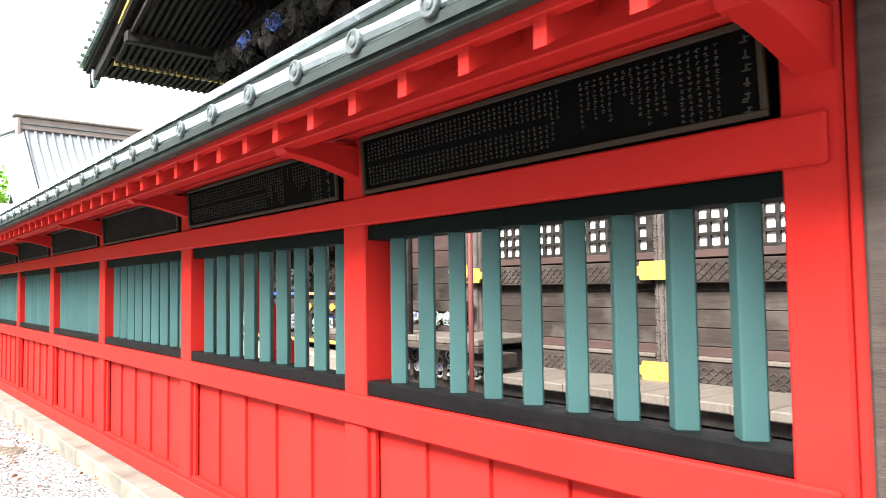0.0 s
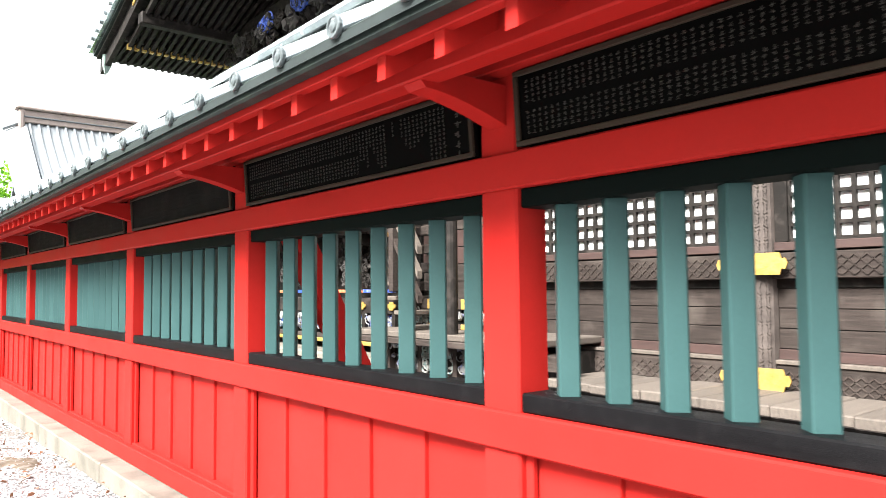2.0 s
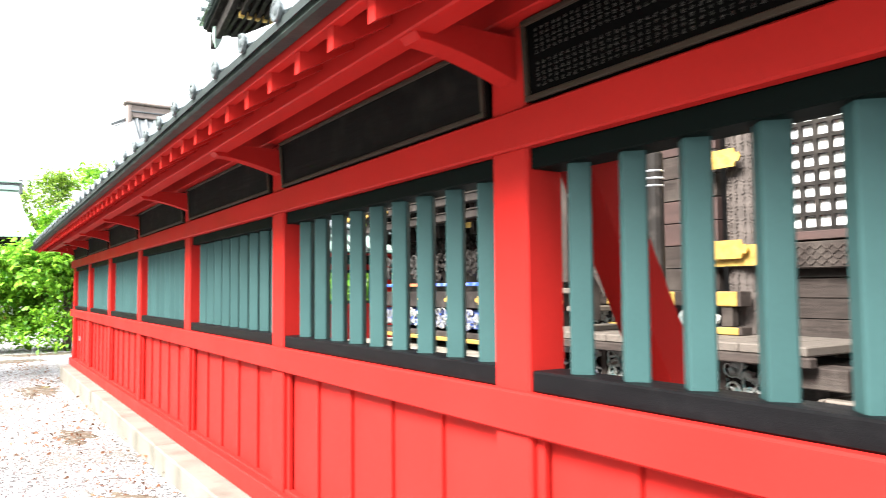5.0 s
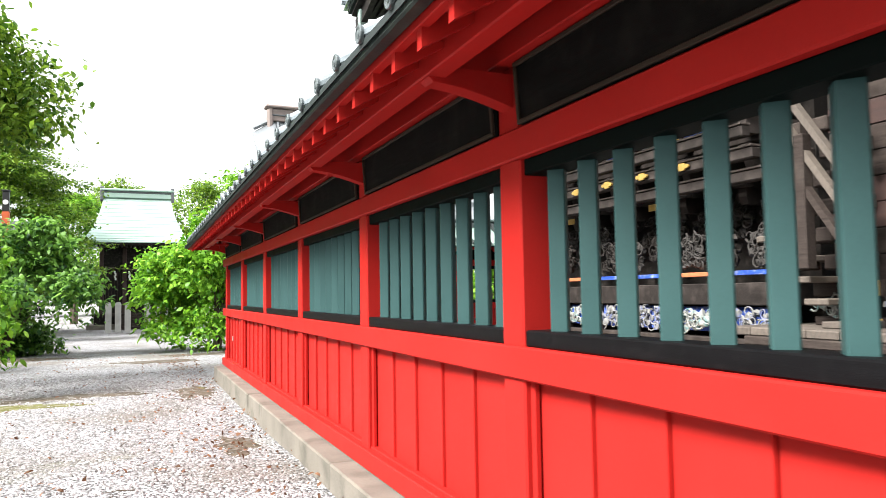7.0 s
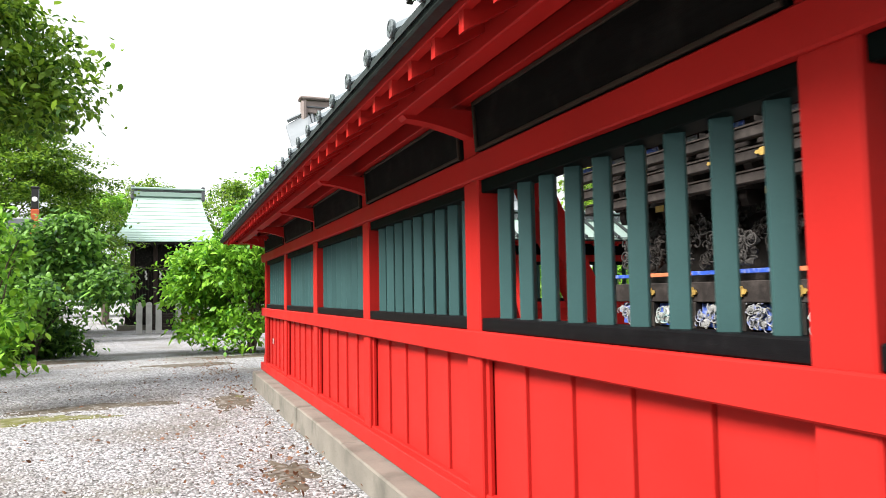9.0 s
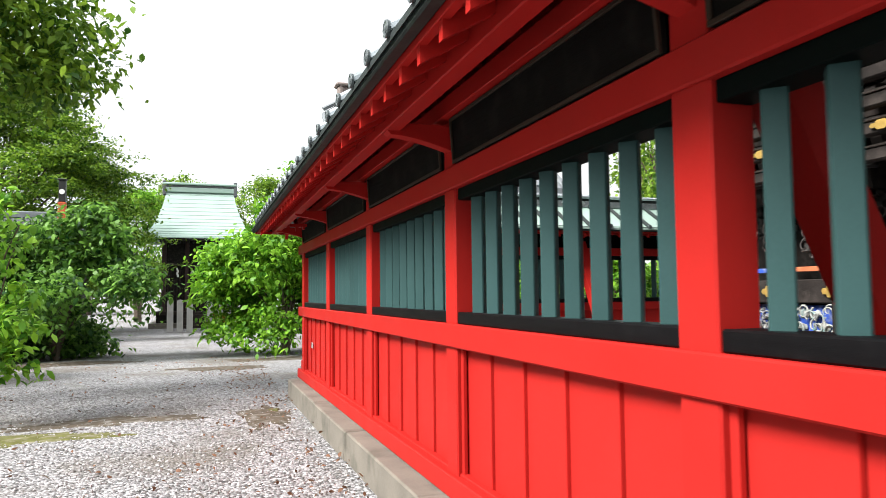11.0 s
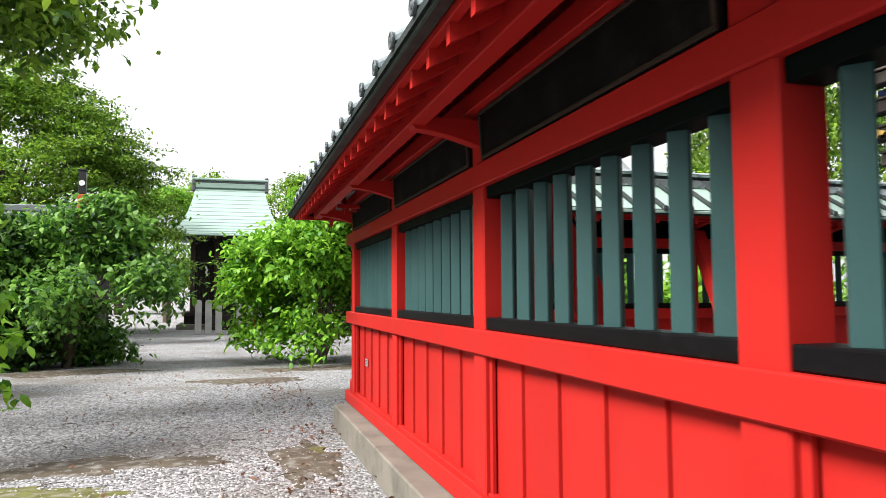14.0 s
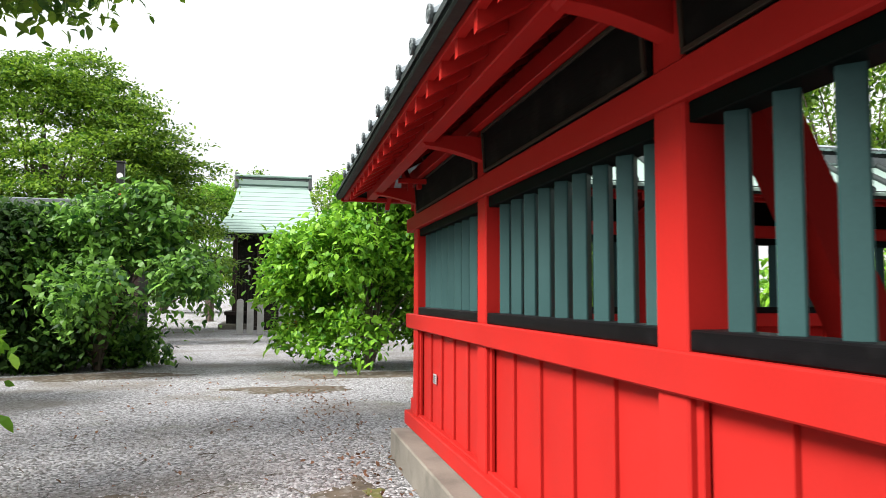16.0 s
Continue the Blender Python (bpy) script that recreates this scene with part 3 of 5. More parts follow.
for k in (3, 5, 7):
    prop(NORTH @ Matrix.Translation((0, near_edge(k) + POST / 2, 0)), "vermilion slanting timber prop inside the north fence")


def label_plate():
    root = thing("label_plate", Matrix.Translation((2.085, 17.02, 0.8)), "small silver number plate fixed to the vermilion boards", "label plate")
    plate = box("plate", -0.004, 0.006, -0.05, 0.05, 0, 0.075, SILVER, root, 0.002)
    bm = bmesh.new()
    for i in range(4):
        add_box(bm, -0.0065, -0.003, -0.035, 0.035, 0.012 + 0.015 * i, 0.018 + 0.015 * i)
    under(part("writing", bm, BLACKMETAL, root, "unreadable dark lines"), plate)


label_plate()


# ---- the worship hall behind the fence ----
HX = 7.0


def pattern_band(bm, x, y0, y1, z0, z1, step):
    """Relief of crossing strips: a carved diaper."""
    h = z1 - z0
    y = y0
    while y < y1 - 0.01:
        for s in (1, -1):
            tilt = Matrix.Rotation(s * math.atan2(h, step), 4, "X")
            ln = math.hypot(h, step) * 0.96
            add_box(bm, x - 0.012, x + 0.004, y + step / 2 - ln / 2, y + step / 2 + ln / 2, (z0 + z1) / 2 - 0.006, (z0 + z1) / 2 + 0.006, tilt=tilt)
        y += step


def gilt_plate(parent, x, y0, y1, z0, z1):
    """A gilt fitting with lobed ends."""
    bm = bmesh.new()
    h, cz = (z1 - z0) / 2, (z0 + z1) / 2
    outline = [(y0 - 0.07, cz), (y0 - 0.05, cz + h * 0.5), (y0 - 0.015, cz + h * 0.45), (y0, cz + h), (y1, cz + h), (y1 + 0.015, cz + h * 0.45),
               (y1 + 0.05, cz + h * 0.5), (y1 + 0.07, cz), (y1 + 0.05, cz - h * 0.5), (y1 + 0.015, cz - h * 0.45), (y1, cz - h), (y0, cz - h),
               (y0 - 0.015, cz - h * 0.45), (y0 - 0.05, cz - h * 0.5)]
    prism(bm, outline, "x", x - 0.012, x + 0.01)
    return part("gilt_plate", bm, GOLD, parent, "gilt metal fitting")


def shoji(y0, y1, z0, z1):
    root = thing("shoji_window", Matrix.Translation((HX, (y0 + y1) / 2, z0)), "white paper screen behind a dark wooden grid", "window", "screens of the hall", "structure")
    w, h = (y1 - y0) / 2, z1 - z0
    box("paper", 0.045, 0.055, -w, w, 0, h, PAPER, root, 0.0)
    nv = max(2, round(2 * w / 0.14))
    for i in range(nv + 1):
        y = -w + 2 * w * i / nv
        box("bar", 0.0, 0.042, y - 0.02, y + 0.02, 0, h, DARKWOOD, root, 0.003)
    nh = round(h / 0.14)
    for i in range(nh + 1):
        z = h * i / nh
        box("bar", 0.004, 0.04, -w, w, z - 0.019, z + 0.019, DARKWOOD, root, 0.003)


def hall():
    root = thing("worship_hall", Matrix(), "weathered dark timber shrine hall with gilt fittings", "hall", kind="structure")
    pillars = [-3.45, -0.75, 1.82, 4.38, 7.46]
    for y in pillars:
        bm = bmesh.new()
        tube(bm, [(HX, y, 0.4), (HX, y, 2.4), (HX, y, 4.4)], [0.17, 0.17, 0.165], 16)
        for iz in range(27):
            z = 0.72 + iz * 0.125
            for ia in range(5):
                a = math.pi + (ia - 2) * 0.42
                cy, cx = y + 0.168 * math.sin(a), HX + 0.168 * math.cos(a)
                flip = 1 if (iz + ia) % 2 else -1
                for q in range(4):
                    u = flip * (q - 1.5) * 0.6
                    add_box(bm, cx - 0.014, cx + 0.012, cy - 0.009, cy + 0.009, z + (q - 1.5) * 0.03 - 0.02, z + (q - 1.5) * 0.03 + 0.02, tilt=Matrix.Rotation(a - math.pi, 4, "Z") @ Matrix.Rotation(u, 4, "X"))
        part("pillar", bm, PILLARWOOD, root)
        for zc, hh in ((1.94, 0.1), (0.89, 0.1), (3.55, 0.1)):
            gilt_plate(root, HX - 0.22, y - 0.3, y + 0.24, zc - hh, zc + hh)
    for y0, y1 in zip(pillars, pillars[1:]):
        a, b = y0 + 0.17, y1 - 0.17
        shoji(a + 0.12, b - 0.12, 2.16, 3.42)
        for u0, u1 in ((a, a + 0.12), (b - 0.12, b)):
            box("jamb", HX - 0.03, HX + 0.08, u0, u1, 2.14, 3.5, DARKWOOD, root, 0.006)
        box("sill_board", HX - 0.05, HX + 0.1, a, b, 2.06, 2.14, BROWNWOOD, root, 0.006)
        box("nageshi", HX - 0.13, HX + 0.1, a, b, 1.8, 2.04, AGEDWOOD, root, 0.01)
        bm = bmesh.new()
        pattern_band(bm, HX - 0.13, a, b, 1.83, 1.92, 0.1)
        pattern_band(bm, HX - 0.13, a, b, 1.92, 2.01, 0.1)
        part("diaper_relief", bm, AGEDWOOD, root)
        # dark strip stands in for the shadow below the nageshi
        box("shadow_board", HX - 0.02, HX + 0.1, a, b, 1.72, 1.8, DARKWOOD, root, 0.004)
        for i in range(3):
            box("plank", HX + 0.0 + 0.006 * (i % 2), HX + 0.06, a, b, 1.16 + 0.187 * i, 1.16 + 0.187 * (i + 1) - 0.006, AGEDWOOD, root, 0.005)
        box("red_strip", HX - 0.02, HX + 0.08, a, b, 1.06, 1.155, BROWNWOOD, root, 0.005)
        box("ledge", HX - 0.1, HX + 0.08, a, b, 1.02, 1.06, DECKWOOD, root, 0.006)
        box("lower_band", HX - 0.08, HX + 0.08, a, b, 0.78, 1.02, AGEDWOOD, root, 0.008)
        bm = bmesh.new()
        pattern_band(bm, HX - 0.08, a, b, 0.79, 0.875, 0.1)
        pattern_band(bm, HX - 0.08, a, b, 0.875, 0.96, 0.1)
        part("diaper_relief", bm, AGEDWOOD, root)
        box("head_beam", HX - 0.1, HX + 0.1, a, b, 3.5, 3.75, DARKWOOD, root, 0.01)
    box("back_wall", HX + 0.2, HX + 0.3, -4.0, 7.6, 0.3, 4.6, DARKWOOD, root, 0.0)
    box("end_wall", HX, HX + 6, 7.55, 7.65, 0.3, 4.6, AGEDWOOD, root, 0.0)
    # veranda deck boards with worn ends
    rng = random.Random(5)
    y = -4.0
    while y < 6.2:
        w = rng.uniform(0.26, 0.34)
        box("deck_board", 5.95 + rng.uniform(-0.03, 0.02), HX - 0.08, y, min(y + w - 0.008, 6.2), 0.7, 0.79 + rng.uniform(-0.006, 0.006), DECKWOOD, root, 0.012)
        y += w
    box("deck_beam", 6.1, 6.25, -4.0, 6.2, 0.55, 0.7, DARKWOOD, root, 0.01)
    for y in (-3.4, -0.8, 1.8, 4.4):
        box("deck_post", 6.1, 6.24, y - 0.08, y + 0.08, 0.1, 0.55, DARKWOOD, root, 0.01)
    # low roof above, out of sight but closing the hall
    bm = bmesh.new()
    prism(bm, [(6.1, 4.45), (10, 6.2), (14, 4.35), (14, 4.5), (10, 6.4), (6.1, 4.6)], "y", -6, 8.2)
    part("roof", bm, GREYTILE, root)


hall()

pole = thing("thin_pole", Matrix.Translation((4.2, 4.44, 0.2)), "slim faded red metal pole standing inside the fence", "pole")
bm = bmesh.new()
tube(bm, [(0, 0, 0), (0, 0, 1.4), (0.005, 0, 2.6)], [0.022, 0.022, 0.02], 10)
part("shaft", bm, PINKPOLE, pole)
bm = bmesh.new()
tube(bm, [(0, 0, 0.0), (0, 0, 0.06)], [0.07, 0.06], 12)
part("foot", bm, BLACKMETAL, pole)


# ---- the porch with its raised deck, stair rail and painted carvings ----
def carving(parent, name, x, y0, y1, z0, z1, mat, seed, n, r=0.06):
    rng = random.Random(seed)
    bm = bmesh.new()
    for _ in range(n):
        y, z = rng.uniform(y0, y1), rng.uniform(z0, z1)
        a = rng.uniform(0, 6.28)
        lump(bm, x + rng.uniform(-0.05, 0.03), y, z, r * rng.uniform(0.5, 1.2), rng, (0.8, rng.uniform(0.6, 1.6), rng.uniform(0.5, 1.2)))
        if rng.random() < 0.5:
            turn = rng.choice((-0.5, 0.5))
            pts = [(x - 0.05 - 0.004 * i, y + r * 1.5 * math.cos(a + i * turn) * (1 - i / 16), z + r * 1.5 * math.sin(a + i * turn) * (1 - i / 16)) for i in range(13)]
            tube(bm, pts, [r * (0.24 - 0.014 * i) for i in range(13)], 5)
    return part(name, bm, mat, parent)


def porch():
    root = thing("shrine_porch", Matrix(), "porch with raised pale deck, gilt corners and painted carvings", "porch", kind="structure")
    px = 6.5
    rng = random.Random(15)
    y = 6.25
    while y < 9.6:
        w = rng.uniform(0.26, 0.33)
        box("deck_board", 5.9, 7.6, y, y + w - 0.008, 1.1, 1.18, DECKWOOD, root, 0.012)
        y += w
    box("deck_edge", 5.86, 5.96, 6.2, 9.6, 1.02, 1.1, AGEDWOOD, root, 0.01)
    box("step_beam", 6.0, 6.3, 6.0, 6.5, 0.85, 1.02, AGEDWOOD, root, 0.01)
    box("plinth_wall", 6.3, 7.6, 6.3, 9.6, 0.1, 1.02, DARKWOOD, root, 0.01)
    for i in range(4):
        y0 = 6.55 + 0.72 * i
        carving(root, "painted_carving", 6.28, y0, y0 + 0.62, 0.68, 0.98, (MOTLEY, MOTLEY2)[i % 2], 60 + i, 26, 0.07)
        box("panel_post", 6.2, 6.32, y0 + 0.63, y0 + 0.71, 0.6, 1.02, AGEDWOOD, root, 0.008)
    for i in range(3):
        y0 = 7.33 + 0.72 * i
        carving(root, "painted_carving", 6.66, y0 + 0.25, y0 + 0.68, 1.27, 1.42, (MOTLEY, MOTLEY2, MOTLEY)[i], 70 + i, 22, 0.045)
        box("band", 6.62, 6.8, y0 - 0.03, y0 + 0.69, 1.45, 1.6, AGEDWOOD, root, 0.01)
        box("gilt_plate", 6.6, 6.63, y0, y0 + 0.22, 1.455, 1.595, GOLD, root, 0.008, "gilt metal fitting")
        box("lower_band", 6.63, 6.8, y0 - 0.03, y0 + 0.69, 1.18, 1.26, AGEDWOOD, root, 0.008)
        box("gilt_plate", 6.61, 6.64, y0, y0 + 0.24, 1.185, 1.255, GOLD, root, 0.008, "gilt metal fitting")
        box("panel_post", 6.62, 6.72, y0 + 0.06, y0 + 0.18, 1.26, 1.45, AGEDWOOD, root, 0.008)
    for y, z in ((7.55, 2.89), (7.5, 2.0)):
        gilt_plate(root, 6.72, y - 0.16, y + 0.16, z - 0.09, z + 0.09)
    for i in range(9):
        box("plank", 6.86 + 0.006 * (i % 2), 6.95, 7.7, 9.4, 1.6 + 0.24 * i, 1.6 + 0.24 * (i + 1) - 0.008, BROWNWOOD if i in (2, 3, 6) else AGEDWOOD, root, 0.006)
    # newel post with a ringed cap
    bm = bmesh.new()
    tube(bm, [(6.0, 7.75, z) for z in (1.18, 2.55, 2.9, 2.95)], [0.085, 0.085, 0.085, 0.05], 14)
    newel = part("newel_post", bm, DARKWOOD, root)
    for z in (2.6, 2.67, 2.74):
        bm = bmesh.new()
        tube(bm, [(6.0, 7.75, z - 0.01), (6.0, 7.75, z), (6.0, 7.75, z + 0.01)], [0.086, 0.095, 0.086], 14)
        part("ring", bm, SILVER, newel, "pale metal ring")
    # steep flight with pale weathered rails
    for st in range(5):
        box("stair_tread", 6.15, 7.2, 8.75 + 0.17 * st, 9.0 + 0.17 * st, 1.18 + 0.2 * st, 1.24 + 0.2 * st, DECKWOOD, root, 0.01)
    for dz in (0.3, 0.62, 0.94):
        bm = bmesh.new()
        prism(bm, [(8.45, 1.25 + dz), (9.2, 2.35 + dz), (9.2, 2.45 + dz), (8.45, 1.35 + dz)], "x", 6.02, 6.1)
        part("stair_rail", bm, DECKWOOD if dz > 0.4 else AGEDWOOD, root)
    for i in range(2):
        box("rail_post", 6.0, 6.12, 8.6 + 0.38 * i, 8.7 + 0.38 * i, 1.3 + 0.4 * i, 2.4 + 0.5 * i, AGEDWOOD, root, 0.01)
    for i in range(6):
        for j in range(3):
            box("bearing_block", 6.5, 6.62, 8.75 + 0.3 * j + 0.08 * (i % 2), 8.93 + 0.3 * j + 0.08 * (i % 2), 1.7 + 0.26 * i, 1.84 + 0.26 * i, AGEDWOOD, root, 0.015)


porch()


# ---- the inner sanctuary: carved dark timber, brackets, gilt ends ----
def sanctuary():
    root = thing("inner_sanctuary", Matrix(), "dark richly carved shrine sanctuary with blue and gilt panels", "shrine", kind="structure")
    sx, y0, y1 = 6.9, 9.7, 14.6
    box("stone_base", 6.1, 12, y0 - 0.2, 15.0, 0.0, 0.75, CONCRETE, root, 0.03)
    box("body", sx + 0.15, 11.5, y0, y1, 0.75, 7.4, DARKWOOD, root, 0.0)
    for i in range(6):
        a = y0 + 0.02 + i * 0.8
        carving(root, "painted_carving", sx - 0.3, a + 0.04, a + 0.72, 1.08, 1.3, (MOTLEY2, MOTLEY, MOTLEY2)[i % 3], 90 + i, 34, 0.05)
        box("frame_post", sx - 0.38, sx - 0.26, a - 0.06, a + 0.02, 0.98, 1.36, DARKWOOD, root, 0.008)
        box("blue_panel", sx - 0.29, sx - 0.25, a + 0.03, a + 0.73, 1.06, 1.34, BLUE, root, 0.005)
        box("painted_strip", sx - 0.38, sx - 0.3, a, a + 0.79, 1.68, 1.73, (BLUE, ORANGEBIT, BLUE)[i % 3], root, 0.005)
        gilt_plate(root, sx - 0.4, a - 0.05, a + 0.03, 1.42, 1.54)
    box("base_rail", sx - 0.36, sx + 0.1, y0, y1, 0.92, 1.0, SHADEWOOD, root, 0.01)
    box("mid_rail", sx - 0.38, sx + 0.1, y0, y1, 1.36, 1.6, SHADEWOOD, root, 0.01)
    box("gilt_rail", sx - 0.4, sx - 0.3, y0, y1, 0.86, 0.92, GOLD, root, 0.008)
    # carved guardian heads and scrolls
    for i in range(9):
        a = y0 + 0.25 + i * 0.52
        carving(root, "carved_head", sx - 0.32, a - 0.15, a + 0.15, 1.8, 2.15, DARKWOOD if i % 2 else CARVEGREY, 120 + i, 30, 0.055)
        carving(root, "carved_scroll", sx - 0.1, a - 0.2, a + 0.2, 2.1, 2.5, DARKWOOD if i % 3 else CARVEGREY, 140 + i, 26, 0.055)
    for i in range(4):
        z = 2.6 + 0.2 * i
        box("eave_rail", sx - 0.72 - 0.12 * i, sx - 0.6 - 0.12 * i, y0 - 0.1, y1 + 0.1, z, z + 0.11, SHADEWOOD, root, 0.012)
        box("rail_edge", sx - 0.735 - 0.12 * i, sx - 0.6 - 0.12 * i, y0 - 0.1, y1 + 0.1, z + 0.113, z + 0.135, PILLARWOOD, root, 0.004)
    for i in range(7):
        a = y0 + 0.3 + 0.68 * i
        box("frieze_panel", sx - 0.96, sx - 0.94, a, a + 0.4, 3.13, 3.19, (BLUE, MOTLEY2)[i % 2], root, 0.004)
        gilt_plate(root, sx - 0.86, a + 0.5, a + 0.58, 2.82, 2.9)
    # tiers of bearing blocks and rails stepping outwards
    for tier in range(5):
        z = 2.5 + tier * 0.32
        out = sx - 0.3 - tier * 0.22
        for j in range(11):
            yy = y0 + 0.1 + j * 0.46 + (0.15 if tier % 2 else 0)
            if yy > y1:
                break
            bm = bmesh.new()
            prism(bm, [(out, z + 0.02), (out + 0.03, z - 0.06), (sx, z - 0.06), (sx, z + 0.12), (out, z + 0.12)], "y", yy - 0.055, yy + 0.055)
            part("bracket_arm", bm, SHADEWOOD, root)
            box("bearing_block", out - 0.06, out + 0.08, yy - 0.1, yy + 0.1, z + 0.12, z + 0.2, SHADEWOOD if (j + tier) % 3 else CARVEGREY, root, 0.02)
            if (j + tier) % 4 == 0:
                box("gilt_end", out - 0.075, out - 0.058, yy - 0.08, yy + 0.08, z + 0.02, z + 0.1, GOLD, root, 0.004)
        box("long_rail", out - 0.05, out + 0.06, y0 - 0.1, y1 + 0.1, z + 0.2, z + 0.28, SHADEWOOD, root, 0.01)
    box("blue_frieze", sx - 1.05, sx - 1.0, y0, y1, 4.15, 4.35, BLUE, root, 0.004)
    # high brackets, friezes and carvings under the great eave
    for i in range(8):
        a = y0 + 0.3 + i * 0.62
        carving(root, "carved_scroll", 6.4, a - 0.28, a + 0.28, 5.9, 6.6, DARKWOOD if i % 2 else CARVEGREY, 180 + i, 26, 0.1)
        if i in (2, 4):
            carving(root, "blue_carving", 5.84, a - 0.2, a + 0.2, 6.3, 6.46, BLUE, 260 + i, 22, 0.07)
            carving(root, "carved_scroll", 5.8, a - 0.26, a + 0.26, 6.2, 6.56, CARVEGREY, 280 + i, 14, 0.05)
    for i in range(10):
        carving(root, "carved_scroll", 6.0 - 0.03 * (i % 3), y0 + 0.5 * i - 0.2, y0 + 0.5 * i + 0.25, 6.2, 6.5, DARKWOOD if i % 2 else CARVEGREY, 210 + i, 14, 0.11)
    box("high_beam", 6.0, 6.25, 8.6, 14.9, 6.6, 6.82, DARKWOOD, root, 0.02)
    for i in range(7):
        carving(root, "carved_scroll", 7.2 + 0.7 * i, 14.7, 15.2, 5.9, 6.6, DARKWOOD if i % 2 else CARVEGREY, 240 + i, 20, 0.1)


sanctuary()


def great_roof():
    root = thing("great_roof", Matrix(), "great dark eaved shrine roof with gilt rafter tips", "roof", kind="structure")
    x0, x1, ye, yr = 3.9, 13.5, 16.5, 12.15

    def top(y):
        d = ye - y if y > yr else y - (2 * yr - ye)
        return 6.6 + 0.22 * d + 0.03 * d * d

    ys = [ye - (2 * (ye - yr)) * i / 16 for i in range(17)]
    for name, mat, lift, thick, inset in (("copper_slope", COPPER, 0.0, 0.07, 0.0), ("eave_layer", EAVEDARK, -0.074, 0.07, 0.07), ("soffit", DARKWOOD, -0.148, 0.05, 0.12)):
        for part_ys in (ys[:9], ys[8:]):
            bm = bmesh.new()
            prof = [(min(max(y, ys[-1] + inset), ye - inset), top(y) + lift) for y in part_ys]
            prism(bm, prof + [(y, z - thick) for y, z in reversed(prof)], "x", x0 + inset, x1)
            part(name, bm, mat, root)
    # rolls across the verge, bargeboard with gilt strips
    for i in range(28):
        y = ye - 0.1 - 0.3 * i
        bm = bmesh.new()
        tube(bm, [(x0 - 0.06, y, top(y) + 0.02), (x0 + 0.8, y, top(y) + 0.06)], [0.05, 0.05], 8)
        part("roll_end", bm, COPPER, root)
    bm = bmesh.new()
    prof = [(y, top(y) - 0.2) for y in ys[:9]]
    prism(bm, prof + [(y, z - 0.26) for y, z in reversed(prof)], "x", x0 + 0.22, x0 + 0.32)
    board = part("bargeboard", bm, DARKWOOD, root)
    for a, b in ((13.0, 14.3), (12.2, 12.7)):
        bm = bmesh.new()
        prism(bm, [(a, top(a) - 0.3), (b, top(b) - 0.3), (b, top(b) - 0.37), (a, top(a) - 0.42)], "x", x0 + 0.2, x0 + 0.225)
        under(part("gilt_strip", bm, GOLD, root, "gilt strip"), board)
    bm = bmesh.new()
    tube(bm, [(x0 + 0.27, 16.26, 6.1), (x0 + 0.27, 16.2, 6.25), (x0 + 0.27, 16.15, 6.45)], [0.03, 0.1, 0.12], 4)
    under(part("verge_shoe", bm, GREENROOF, root, "pale green copper shoe"), board)
    # two tiers of rafters running up the slope, gilt tips on the inner tier, a long purlin
    outer, inner = bmesh.new(), bmesh.new()
    prism(outer, [(16.22, 6.33), (15.0, 6.47), (15.0, 6.55), (16.22, 6.41)], "x", -0.03, 0.03)
    prism(inner, [(15.2, 6.34), (12.6, 7.12), (12.6, 7.22), (15.2, 6.43)], "x", -0.032, 0.032)
    outer, inner = finish(outer, "rafter", DARKWOOD), finish(inner, "rafter", DARKWOOD)
    tip = bmesh.new()
    add_box(tip, -0.037, 0.037, 15.12, 15.215, 6.332, 6.432, 0.0)
    tip = finish(tip, "rafter_tip", GOLD)
    for i in range(66):
        x = x0 + 0.4 + 0.137 * i
        child("rafter", outer, root, Matrix.Translation((x, 0, 0)))
        r = child("rafter", inner, root, Matrix.Translation((x, 0, 0)))
        child("rafter_tip", tip, r, Matrix())
    box("purlin", x0 + 0.3, x1, 14.1, 14.32, 6.52, 6.74, DARKWOOD, root, 0.02)
    box("purlin", x0 + 0.3, x1, 15.05, 15.17, 6.46, 6.56, DARKWOOD, root, 0.01)
    box("gable_wall", 6.9, 7.05, 8.6, 15.0, 6.2, 6.75, DARKWOOD, root, 0.0)


great_roof()


